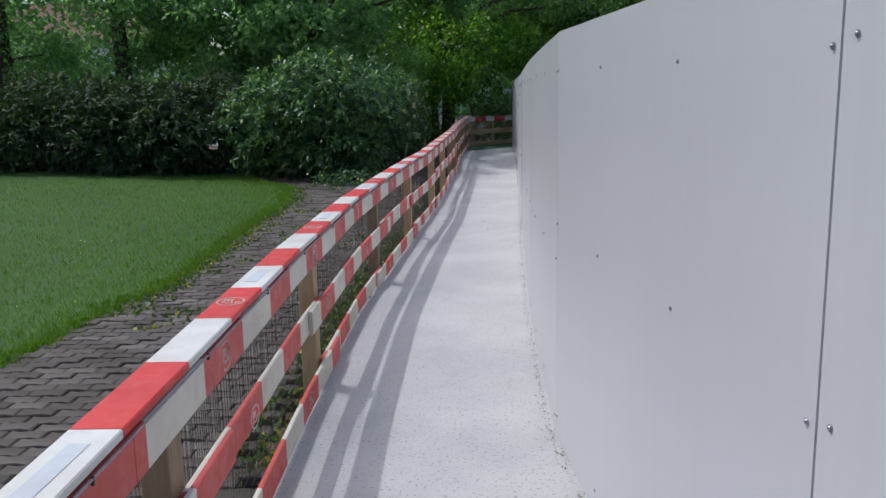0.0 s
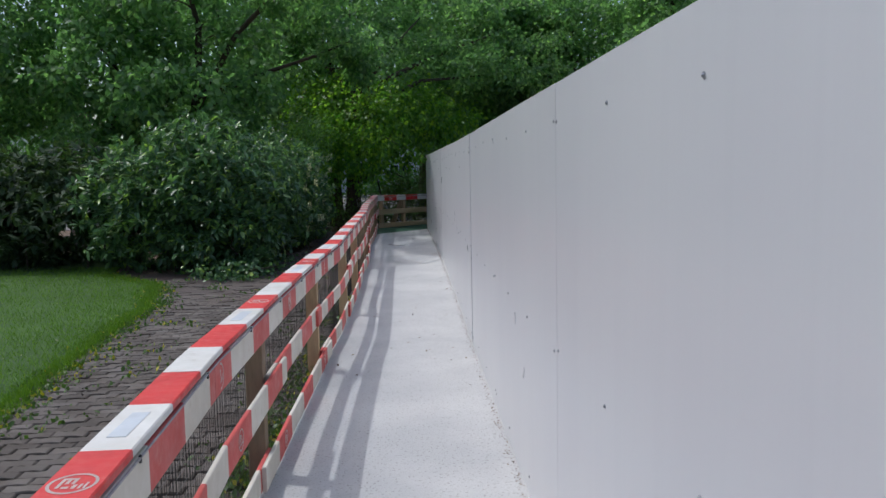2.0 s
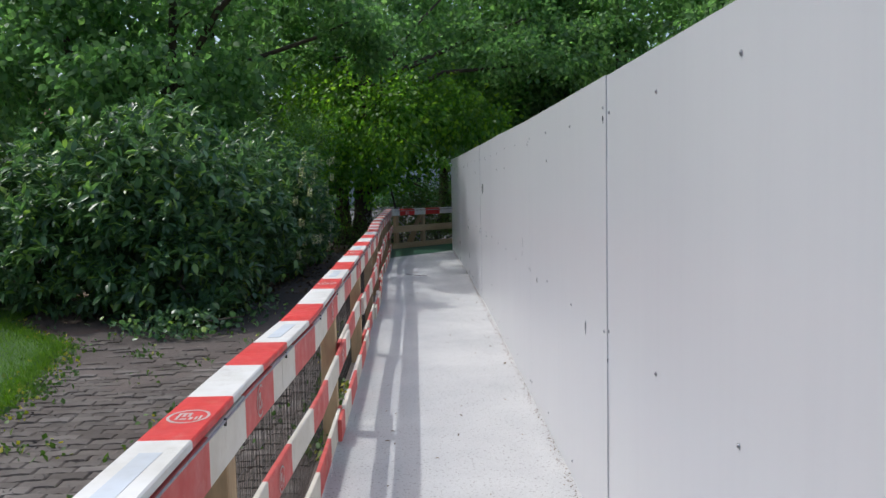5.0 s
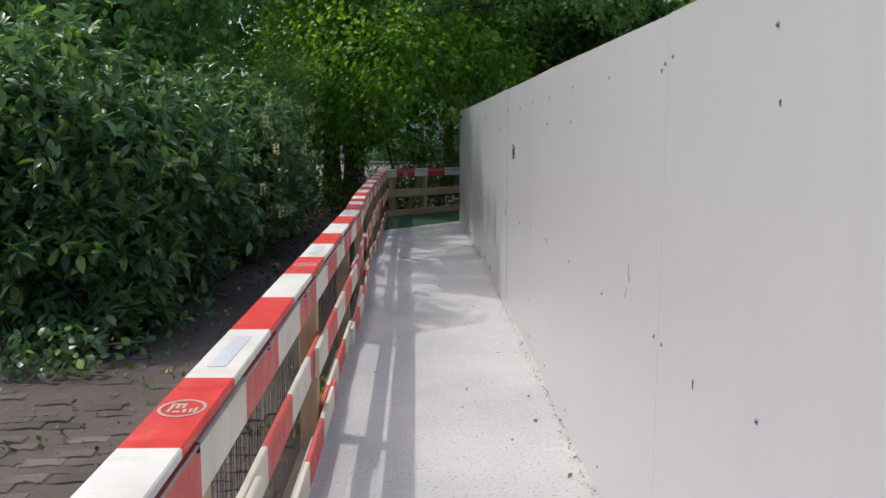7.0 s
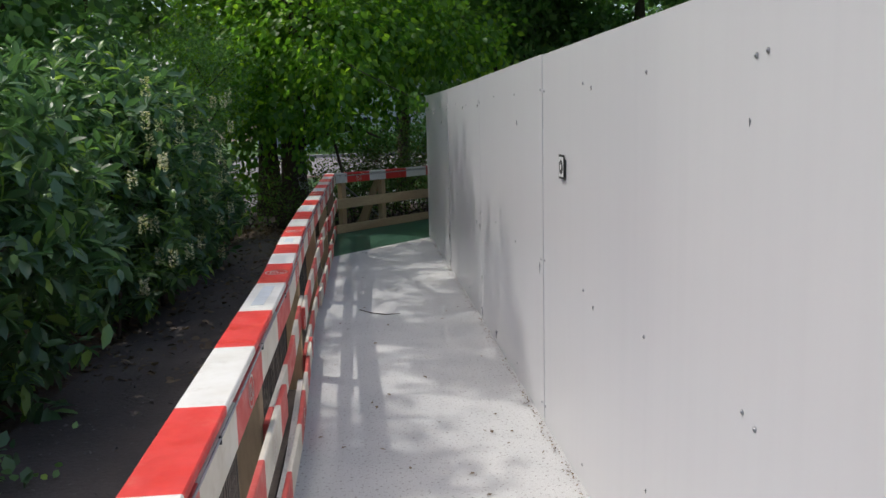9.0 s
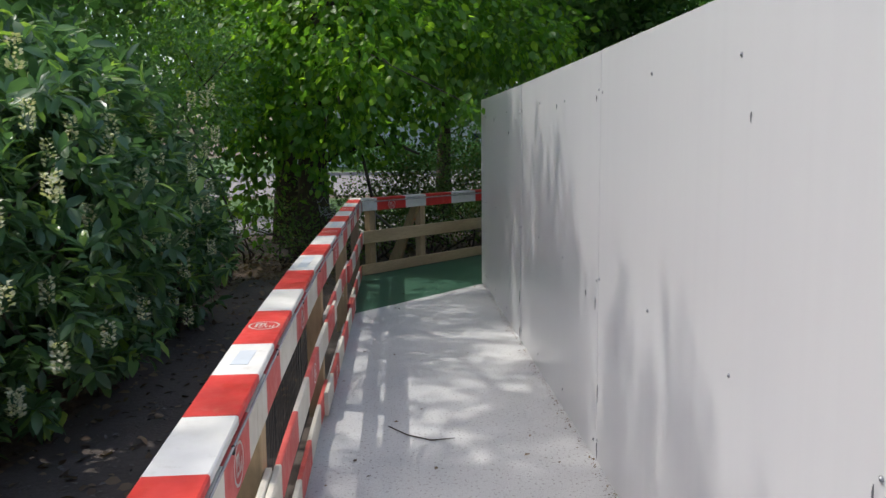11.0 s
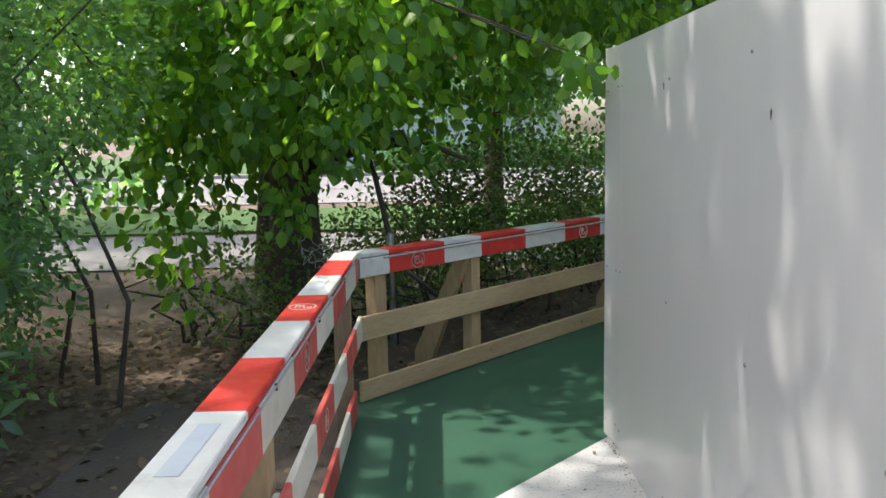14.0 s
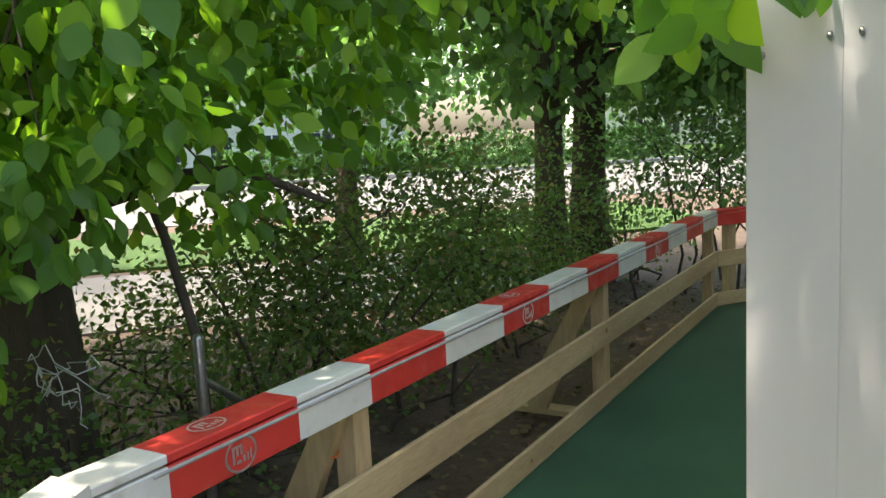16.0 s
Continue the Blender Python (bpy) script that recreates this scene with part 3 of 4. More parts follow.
for i in (1, 5, 9):
    c = (FR_Y[i] + FR_Y[i + 1]) / 2
    p = FRONT_A + FRONT_D * c - FRONT_N * 0.0035
    put_mark(front_rail, (p.x, p.y, FRONT_CAP - 0.087 + fall(p)), (FRONT_D.x, FRONT_D.y, 0), (0, 0, 1), 0.062, 0.052)
    p = FRONT_A + FRONT_D * (c - 0.05) + FRONT_N * 0.066
    put_mark(front_rail, (p.x, p.y, FRONT_CAP + 0.0045 + fall(p)), (FRONT_D.x, FRONT_D.y, 0), (FRONT_N.x, FRONT_N.y, 0), 0.06, 0.046)
# the barrier goes on round the far bend
far_rail = thing("barrier", "timber barrier with striped top rail beyond the bend", "barrier")
FAR_D = Vector((0.97, 0.24)).normalized()
FR2 = [-0.1, 0.0, 0.4, 0.8, 1.3, 1.8, 2.3, 2.8]
front_board("cap_board", 0.0, 2.8, 0.0, 0.132, FRONT_CAP - 0.026, FRONT_CAP, FR2, 1, (RED, WHITE), far_rail, END_A, FAR_D)
front_board("face_board", 0.0, 2.8, -0.002, 0.022, FRONT_CAP - 0.14, FRONT_CAP - 0.032, FR2, 1, (RED, WHITE), far_rail, END_A, FAR_D)
front_board("middle_board", 0.0, 2.8, 0.0, 0.024, 0.36, 0.503, [], 0, (PLANK, PLANK), far_rail, END_A, FAR_D)
front_board("bottom_board", 0.0, 2.8, 0.0, 0.024, 0.004, 0.125, [], 0, (PLANK, PLANK), far_rail, END_A, FAR_D)
for s in (0.15, 2.0):
    front_board("post", s, s + 0.09, 0.028, 0.108, -0.12, FRONT_CAP - 0.03, [], 0, (TIMBER, TIMBER), far_rail, END_A, FAR_D)

# ---- ground ----


def ground_height(x, y):
    h = -0.11
    if y > 25.5:
        h -= 0.25 * min(1.0, (y - 25.5) / 8.0)
    if x < -2.0 and 14.0 < y < 27:
        h += 0.03 * min(1, (-2.0 - x) / 2.0) * min(1, (y - 14) / 3, (27 - y) / 3)
    return h


xs = np.concatenate([[-400, -150, -60, -30], np.arange(-20, 12.1, 0.5), [20, 40, 150, 400]])
ys = np.concatenate([[-200, -50, -15], np.arange(-5, 46, 0.5), [50, 56, 64, 80, 150, 400, 900]])
verts = [(x, y, ground_height(x, y) + 0.02 * noise.noise(Vector((x * 0.7, y * 0.7, 0)))) for y in ys for x in xs]
nx = len(xs)
faces = [(j * nx + i, j * nx + i + 1, (j + 1) * nx + i + 1, (j + 1) * nx + i) for j in range(len(ys) - 1) for i in range(nx - 1)]
tagged(mesh_of("ground", verts, faces, SOIL, smooth=True), "dark bare soil under trees and hedges", "ground", kind="structure")


def lawn_edge(y):
    return float(np.interp(y, [-5, 5.3, 6.1, 7.84, 10.9, 13.5, 15.5, 17.0], [-3.5, -3.3, -3.22, -3.05, -3.3, -3.45, -3.9, -5.2])) + 0.07 * noise.noise(Vector((y * 1.7, 3, 0)))


edge = [(lawn_edge(y), y) for y in np.arange(-5, 17.1, 0.3)]
plate("lawn", edge + [(-5.6, 20.5), (-14, 22.6), (-40, 27.0), (-40, -5)], -0.12, -0.055, LAWN, "bright short green lawn with small white daisies", "lawn")
dirt_edge = [(lawn_edge(y) - 0.1, y) for y in np.arange(8.5, 16.5, 0.5)]
plate("path_dirt", [(-1.0, 8.3), (-1.0, 26.0), (-2.3, 26.0), (-2.6, 17.0)] + dirt_edge[::-1], -0.12, -0.066, DIRT, "trodden earth path with grit and weeds", "path")

# ---- buildings and road beyond the trees ----
plate("road", [(-60, 44), (60, 47), (60, 64), (-60, 60)], -0.42, -0.335, ROAD, "pale sunlit asphalt street", "road")
plate("pavement", [(-30, 32.6), (3, 33.4), (3, 37.6), (-30, 36.6)], -0.42, -0.325, ROAD, "pale asphalt footpath beyond the trees", "pavement")
plate("verge", [(-40, 37.2), (8, 38.2), (8, 43.5), (-40, 43)], -0.42, -0.31, LAWN, "sunlit grass verge beside the street", "grass")
plate("kerb", [(-60, 60.05), (60, 64.05), (60, 64.5), (-60, 60.5)], -0.42, -0.16, KERB, "grey stone kerb across the street", "kerb")
plate("lawn_far", [(-60, 60.55), (60, 64.55), (90, 110), (-90, 110)], -0.42, -0.2, LAWN, "sunlit lawn across the street", "lawn")


def house(x, y, w, d, h, rz, label):
    h0 = thing("house", label, "house", at=(x, y, -0.3))
    h0.rotation_euler = (0, 0, radians(rz))
    part("wall", box(bmesh.new(), (0, 0, 0), (w, d, h), 0.02), RENDER_WALL, h0)
    bm = bmesh.new()
    v = [bm.verts.new(c) for c in ((-0.5, -0.5, h), (w + 0.5, -0.5, h), (w + 0.5, d + 0.5, h), (-0.5, d + 0.5, h), (-0.5, d / 2, h + d * 0.4), (w + 0.5, d / 2, h + d * 0.4))]
    for f in ((0, 1, 5, 4), (2, 3, 4, 5), (0, 4, 3), (1, 2, 5), (0, 3, 2, 1)):
        bm.faces.new([v[i] for i in f])
    part("roof", bm, ROOF, h0)
    n = int(w // 2.8)
    for s in range(max(1, int(h // 2.8))):
        for k in range(n):
            x0 = 0.9 + k * 2.8
            z0 = 0.9 + s * 2.8
            win = part("window", box(bmesh.new(), (x0, -0.05, z0), (x0 + 1.3, 0.02, z0 + 1.4), 0.01), PAPER, h0)
            part("pane", box(bmesh.new(), (x0 + 0.08, -0.062, z0 + 0.08), (x0 + 0.61, -0.052, z0 + 1.32)), GLASS, win)
            part("pane", box(bmesh.new(), (x0 + 0.69, -0.062, z0 + 0.08), (x0 + 1.22, -0.052, z0 + 1.32)), GLASS, win)
    return h0


house(-7.5, 72, 15, 9, 6.2, 6, "white rendered house with windows behind the street trees")
house(22, 84, 14, 9, 6.0, -8, "white rendered house far behind a sunny lawn")
house(-42, 66, 16, 9, 6.2, 4, "pale rendered house glimpsed through the trees")

# ---- leaves ----


def leaf_template(kind):
    if kind == "long":
        v = [(0, 0, 0), (0.19, 0.35, 0.05), (-0.19, 0.35, 0.05), (0.16, 0.72, 0.01), (-0.16, 0.72, 0.01), (0, 1, -0.12), (0, 0.5, -0.01)]
    elif kind == "oval":
        v = [(0, 0, 0), (0, 0.5, -0.025)]
        for y, w, z in ((0.08, 0.14, 0.02), (0.24, 0.29, 0.045), (0.45, 0.345, 0.05), (0.66, 0.29, 0.02), (0.85, 0.15, -0.05)):
            v += [(w, y, z), (-w, y, z)]
        v.append((0, 1, -0.14))
        rim = [0, 2, 4, 6, 8, 10, 12, 11, 9, 7, 5, 3]
        return np.array(v), [(a, b, 1) for a, b in zip(rim, rim[1:] + rim[:1])]
    elif kind == "blade":
        return np.array([(-0.06, 0, 0), (0.06, 0, 0), (0.0, 1, 0.0)]), [(0, 1, 2)]
    elif kind == "small":
        v = [(0, 0, 0), (0.33, 0.5, 0.06), (0, 1, -0.05), (-0.33, 0.5, 0.06)]
        return np.array(v), [(0, 1, 2), (0, 2, 3)]
    else:
        v = [(0, 0, 0), (0.30, 0.28, 0.05), (-0.30, 0.28, 0.05), (0.33, 0.62, 0.03), (-0.33, 0.62, 0.03), (0, 1, -0.14), (0, 0.5, -0.02)]
    return np.array(v), [(0, 1, 6), (1, 3, 6), (3, 5, 6), (5, 4, 6), (4, 2, 6), (2, 0, 6)]


def leaves(name, kind, centres, ways, sizes, mat, parent=None, roll=0.8):
    """One mesh of many single leaves: stalk points, the way each leaf points, and its length."""
    tv, tf = leaf_template(kind)
    n = len(centres)
    y = ways / (np.linalg.norm(ways, axis=1, keepdims=True) + 1e-9)
    up = np.tile([0.0, 0.0, 1.0], (n, 1)) + rng.normal(0, roll, (n, 3))
    x = np.cross(y, up)
    x /= np.linalg.norm(x, axis=1, keepdims=True) + 1e-9
    z = np.cross(x, y)
    basis = np.stack([x, y, z], axis=1) * sizes[:, None, None]
    co = np.einsum("vk,nkj->nvj", tv, basis) + centres[:, None, :]
    k = len(tv)
    fl = np.array(tf)
    fa = (fl[None] + (np.arange(n) * k)[:, None, None]).reshape(-1)
    me = bpy.data.meshes.new(name)
    me.vertices.add(n * k)
    me.vertices.foreach_set("co", co.reshape(-1).astype(np.float32))
    m = n * len(tf)
    me.loops.add(m * 3)
    me.loops.foreach_set("vertex_index", fa.astype(np.int32))
    me.polygons.add(m)
    me.polygons.foreach_set("loop_start", np.arange(0, m * 3, 3, dtype=np.int32))
    me.update(calc_edges=True)
    me.materials.append(mat)
    ob = new(name, me)
    if parent:
        ob.parent = parent
    return ob


def clumps(blobs, count, per, spread, droop=0.3, shell=0.55):
    """Leaf stalks gathered in clumps near the surface of overlapping ellipsoids; returns places and ways."""
    vol = np.array([b[3] * b[4] * b[5] for b in blobs]) ** 0.75
    pick = rng.choice(len(blobs), count, p=vol / vol.sum())
    b = np.array(blobs)[pick]
    d = rng.normal(size=(count, 3))
    d /= np.linalg.norm(d, axis=1, keepdims=True)
    r = shell + (1 - shell) * rng.random(count) ** 0.6
    r *= 1 + 0.16 * np.sin(d[:, 0] * 7 + b[:, 0]) * np.cos(d[:, 2] * 6 + b[:, 1]) + 0.12 * np.sin(d[:, 1] * 13 + b[:, 0] * 3) * np.sin(d[:, 2] * 11 + b[:, 1] * 5)
    c = b[:, :3] + d * b[:, 3:6] * r[:, None]
    c = np.repeat(c, per, axis=0)
    dd = np.repeat(d, per, axis=0)
    p = c + rng.normal(0, spread, c.shape)
    w = dd * 0.9 + rng.normal(0, 0.55, c.shape)
    w[:, 2] -= droop
    keep = p[:, 2] > -0.05
    return p[keep], w[keep]


def lumps(blobs, n, seed, wide=(0.35, 0.75), flat=0.42, low=-0.5):
    """Small flattened leaf masses over the outside of larger ones, so that a crown hangs in tiers."""
    r = random.Random(seed)
    out = []
    for b in blobs:
        for _ in range(n):
            a, h = r.uniform(0, 2 * math.pi), r.uniform(low, 1.0)
            c = math.sqrt(max(0.0, 1 - h * h)) * r.uniform(0.75, 1.05)
            w = r.uniform(*wide)
            out.append((b[0] + math.cos(a) * c * b[3], b[1] + math.sin(a) * c * b[4], b[2] + h * b[5], w, w, w * flat))
    return out


def rosettes(blobs, count, per, shell=0.6, cone=0.85):
    """Shoots with a whorl of leaves round each tip."""
    c, axis = clumps(blobs, count, 1, 0.03, -0.25, shell)
    axis /= np.linalg.norm(axis, axis=1, keepdims=True)
    c, axis = np.repeat(c, per, axis=0), np.repeat(axis, per, axis=0)
    side_way = rng.normal(size=c.shape)
    side_way -= axis * np.sum(side_way * axis, axis=1, keepdims=True)
    side_way /= np.linalg.norm(side_way, axis=1, keepdims=True) + 1e-9
    back = rng.random((len(c), 1))
    w = axis * (0.75 - 0.75 * back) + side_way * cone
    w[:, 2] -= 0.25 * back[:, 0]
    return c - axis * 0.11 * back, w


def branches(base, height, lean, r0, limbs, spread, seed, first=0.35):
    """A tapered trunk with limbs; returns verts, faces and the limb tips."""
    rnd = random.Random(seed)
    verts, faces, tips = [], [], []
    base = Vector(base)
    n = 7
    line = []
    for i in range(n):
        s = i / (n - 1)
        line.append(base + Vector((lean[0] * s + 0.08 * rnd.uniform(-1, 1) * s * 2, lean[1] * s + 0.08 * rnd.uniform(-1, 1) * s * 2, height * s)))
    radii = [r0 * (1.35 if i == 0 else 1.0) * (1 - 0.75 * i / (n - 1)) for i in range(n)]
    tube(verts, faces, line, radii, 12)
    for k in range(limbs):
        s = first + (0.97 - first) * k / max(1, limbs - 1)
        i = min(int(s * (n - 1)), n - 2)
        p = line[i].lerp(line[i + 1], s * (n - 1) - i)
        a = k * 2.4 + rnd.uniform(-0.5, 0.5)
        reach = spread * (1.1 - 0.5 * s) * rnd.uniform(0.7, 1.1)
        pts = [p]
        for j in range(1, 5):
            t = j / 4
            pts.append(p + Vector((math.cos(a) * reach * t, math.sin(a) * reach * t, reach * (0.5 * t - 0.35 * t * t) + rnd.uniform(-0.1, 0.1))))
        rr = r0 * 0.36 * (1 - 0.6 * s)
        tube(verts, faces, pts, [rr * (1 - 0.8 * j / 4) for j in range(5)], 6)
        tips.append(pts[-1])
        tips.append(pts[3])
    return verts, faces, tips


def tree(label, base, height, r0, blobs, count, per, spread, size, kind, mat, lean=(0, 0), limbs=8, reach=2.5, seed=1, droop=0.3, first=0.35, shell=0.5):
    t = thing("tree", label, "tree")
    v, f, tips = branches(base, height, lean, r0, limbs, reach, seed, first)
    mesh_of("trunk", v, f, BARK, t, True)
    p, w = clumps(blobs, count, per, spread, droop, shell)
    leaves("crown", kind, p, w, size * rng.uniform(0.65, 1.15, len(p)), mat, t)
    return t


def shrub(label, blobs, count, per, spread, size, kind, mat, stems, seed, droop=0.15, shell=0.7, name="shrub", whorled=False):
    t = thing(name, label, "shrub")
    rnd = random.Random(seed)
    v, f = [], []
    for k in range(stems):
        b = blobs[k % len(blobs)]
        x, y = b[0] + rnd.uniform(-0.5, 0.5) * b[3], b[1] + rnd.uniform(-0.5, 0.5) * b[4]
        pts = [Vector((x, y, ground_height(x, y) - 0.03))]
        for j in range(1, 5):
            pts.append(pts[0] + Vector((rnd.uniform(-0.3, 0.3) * j * 0.5, rnd.uniform(-0.3, 0.3) * j * 0.5, (b[2] + b[5] * 0.6) * j / 4)))
        tube(v, f, pts, [0.02 - 0.0035 * j for j in range(5)], 5)
    tagged(mesh_of("stem", v, f, TWIG, t, True), kind="stuff")
    p, w = rosettes(blobs, count, per, shell) if whorled else clumps(blobs, count, per, spread, droop, shell)
    leaves("foliage", kind, p, w, size * rng.uniform(0.6, 1.2, len(p)), mat, t, 0.35 if whorled else 0.8)
    return t


# glossy laurel beside the path
LAUREL_A = [(-3.6, 17.6, 1.1, 1.25, 1.3, 1.35), (-4.6, 17.8, 0.95, 1.2, 1.2, 1.2), (-3.0, 18.6, 1.0, 0.95, 1.3, 1.15), (-4.2, 19.2, 1.2, 1.3, 1.3, 1.3), (-3.2, 17.0, 0.6, 0.9, 0.8, 0.75), (-2.75, 16.5, 0.12, 0.35, 0.3, 0.25)]
shrub("large glossy dark green laurel bush with pale new shoots", LAUREL_A, 3400, 11, 0.085, 0.15, "long", LAUREL, 12, 5, shell=0.62, name="laurel_bush", whorled=True)
LAUREL_B = [(-2.75, 21.2, 1.0, 0.85, 1.5, 1.2), (-3.4, 22.3, 1.2, 1.0, 1.5, 1.4), (-2.7, 23.4, 0.8, 0.7, 1.1, 0.95)]
shrub("laurel bush with pale blossom spikes over the earth path", LAUREL_B, 2500, 11, 0.09, 0.135, "long", LAUREL, 8, 6, shell=0.62, name="laurel_bush", whorled=True)
HEDGE = [(-6.6, 18.6, 0.9, 1.6, 1.4, 1.2), (-8.6, 19.2, 0.9, 1.8, 1.4, 1.2), (-10.8, 19.8, 1.0, 1.9, 1.4, 1.25), (-13.2, 20.4, 1.0, 2.0, 1.4, 1.3), (-15.8, 21.0, 1.0, 2.0, 1.4, 1.3)]
shrub("broad dark green evergreen hedge behind the lawn", HEDGE, 5200, 9, 0.11, 0.17, "long", DARK_LEAF, 14, 7, shell=0.5, name="hedge", whorled=True)
# blossom spikes
random.seed(5)
stalks, ways = [], []
for k in range(46):
    y = 19.7 + 3.6 * random.random()
    x = -1.92 - 0.3 * random.random()
    z = 0.3 + 1.6 * random.random()
    n = 60
    h = rng.random(n)
    a = rng.random(n) * 6.28
    stalks.append(np.stack([x + 0.018 * np.cos(a), y + 0.018 * np.sin(a), z + 0.13 * h], 1))
    ways.append(np.stack([np.cos(a), np.sin(a), 0.5 + 0 * a], 1))
stalks, ways = np.concatenate(stalks), np.concatenate(ways)
tagged(leaves("blossom", "small", stalks, ways, np.full(len(stalks), 0.024), PETAL), "pale upright blossom spikes on the laurel", "flowers", kind="stuff")

# the big-leaved tree at the corner
NEAR_TREE = (-1.75, 28.3, -0.25)
tree("broad-leaved tree with bright hanging leaves and a thick forked trunk", NEAR_TREE, 5.6, 0.25,
     [(-1.8, 27.5, 2.3, 1.1, 0.9, 1.0), (-1.2, 27.2, 3.0, 1.6, 1.2, 1.2), (-2.6, 28.6, 3.0, 1.3, 1.3, 1.5), (-0.3, 28.4, 3.2, 1.7, 1.3, 1.1), (-2.35, 27.2, 0.95, 0.3, 0.4, 0.65),
      (-1.5, 26.6, 1.75, 0.35, 0.35, 0.4), (-2.3, 27.0, 1.7, 0.6, 0.5, 0.6), (0.9, 28.4, 2.9, 1.3, 1.0, 0.7), (-1.5, 27.4, 1.8, 0.4, 0.35, 0.4), (-0.85, 27.7, 1.75, 0.45, 0.4, 0.55), (-0.2, 28.2, 2.0, 0.6, 0.4, 0.45), (-0.95, 26.4, 2.35, 0.6, 0.5, 0.35)],
     1550, 8, 0.15, 0.125, "oval", BEECH, lean=(0.2, 0.2), limbs=12, reach=1.5, seed=4, droop=0.85, first=0.25, shell=0.3)
corner_tree = [o for o in bpy.data.objects if o.name.startswith("tree")][-1]
UPPER = [(0.0, 28.9, 4.5, 2.6, 1.8, 1.1), (2.3, 29.4, 4.4, 2.3, 1.7, 1.1), (-2.6, 29.8, 4.8, 2.2, 1.6, 1.2), (0.4, 29.6, 6.2, 3.0, 2.2, 1.3), (3.0, 30.4, 5.9, 2.2, 1.9, 1.3), (-1.8, 30.2, 6.8, 2.6, 2.0, 1.3)]
v, f = [], []
for k, b in enumerate(UPPER):
    tube(v, f, [(-1.6, 28.45, 3.0 + 0.2 * k), ((b[0] - 1.6) / 2, (b[1] + 28.4) / 2, (b[2] + 3.4) / 2 + 0.3), (b[0], b[1], b[2])], [0.09, 0.06, 0.02], 7)
mesh_of("bough", v, f, BARK, corner_tree, True)
p, w = clumps(lumps(UPPER, 34, 12), 2300, 8, 0.12, 0.45, 0.3)
leaves("upper_crown", "broad", p, w, 0.135 * rng.uniform(0.65, 1.15, len(p)), MAPLE, corner_tree, 0.4)
# a limb hung with large leaves beside the barrier
bough = thing("bough", "hanging bough of large bright green leaves near the barrier", "branch")
for k, (px, py, pz) in enumerate([(-1.12, 26.5, 1.6), (-0.9, 26.7, 1.75), (-1.42, 26.5, 1.2), (0.19, 25.1, 1.88), (-0.55, 27.1, 1.35), (0.23, 24.93, 1.86)]):
    v, f = [], []
    tube(v, f, [(-1.7, 28.2, 2.9), (-1.4 + 0.1 * k, 27.5, 2.75), ((px - 1.4) / 2, (py + 27.3) / 2, pz + 0.5), (px, py, pz)], [0.02, 0.014, 0.007, 0.003], 5)
    mesh_of("twig", v, f, TWIG, bough, True)
p, w = clumps([(-1.12, 26.5, 1.55, 0.2, 0.2, 0.22), (-0.9, 26.7, 1.75, 0.22, 0.2, 0.16), (-1.42, 26.5, 1.1, 0.1, 0.15, 0.3), (0.19, 25.12, 1.88, 0.07, 0.16, 0.04), (-0.55, 27.1, 1.35, 0.07, 0.07, 0.3), (0.23, 24.93, 1.86, 0.06, 0.07, 0.03)], 92, 5, 0.06, 1.1, 0.2)
leaves("foliage", "oval", p, w, 0.10 * rng.uniform(0.7, 1.2, len(p)), BEECH, bough)

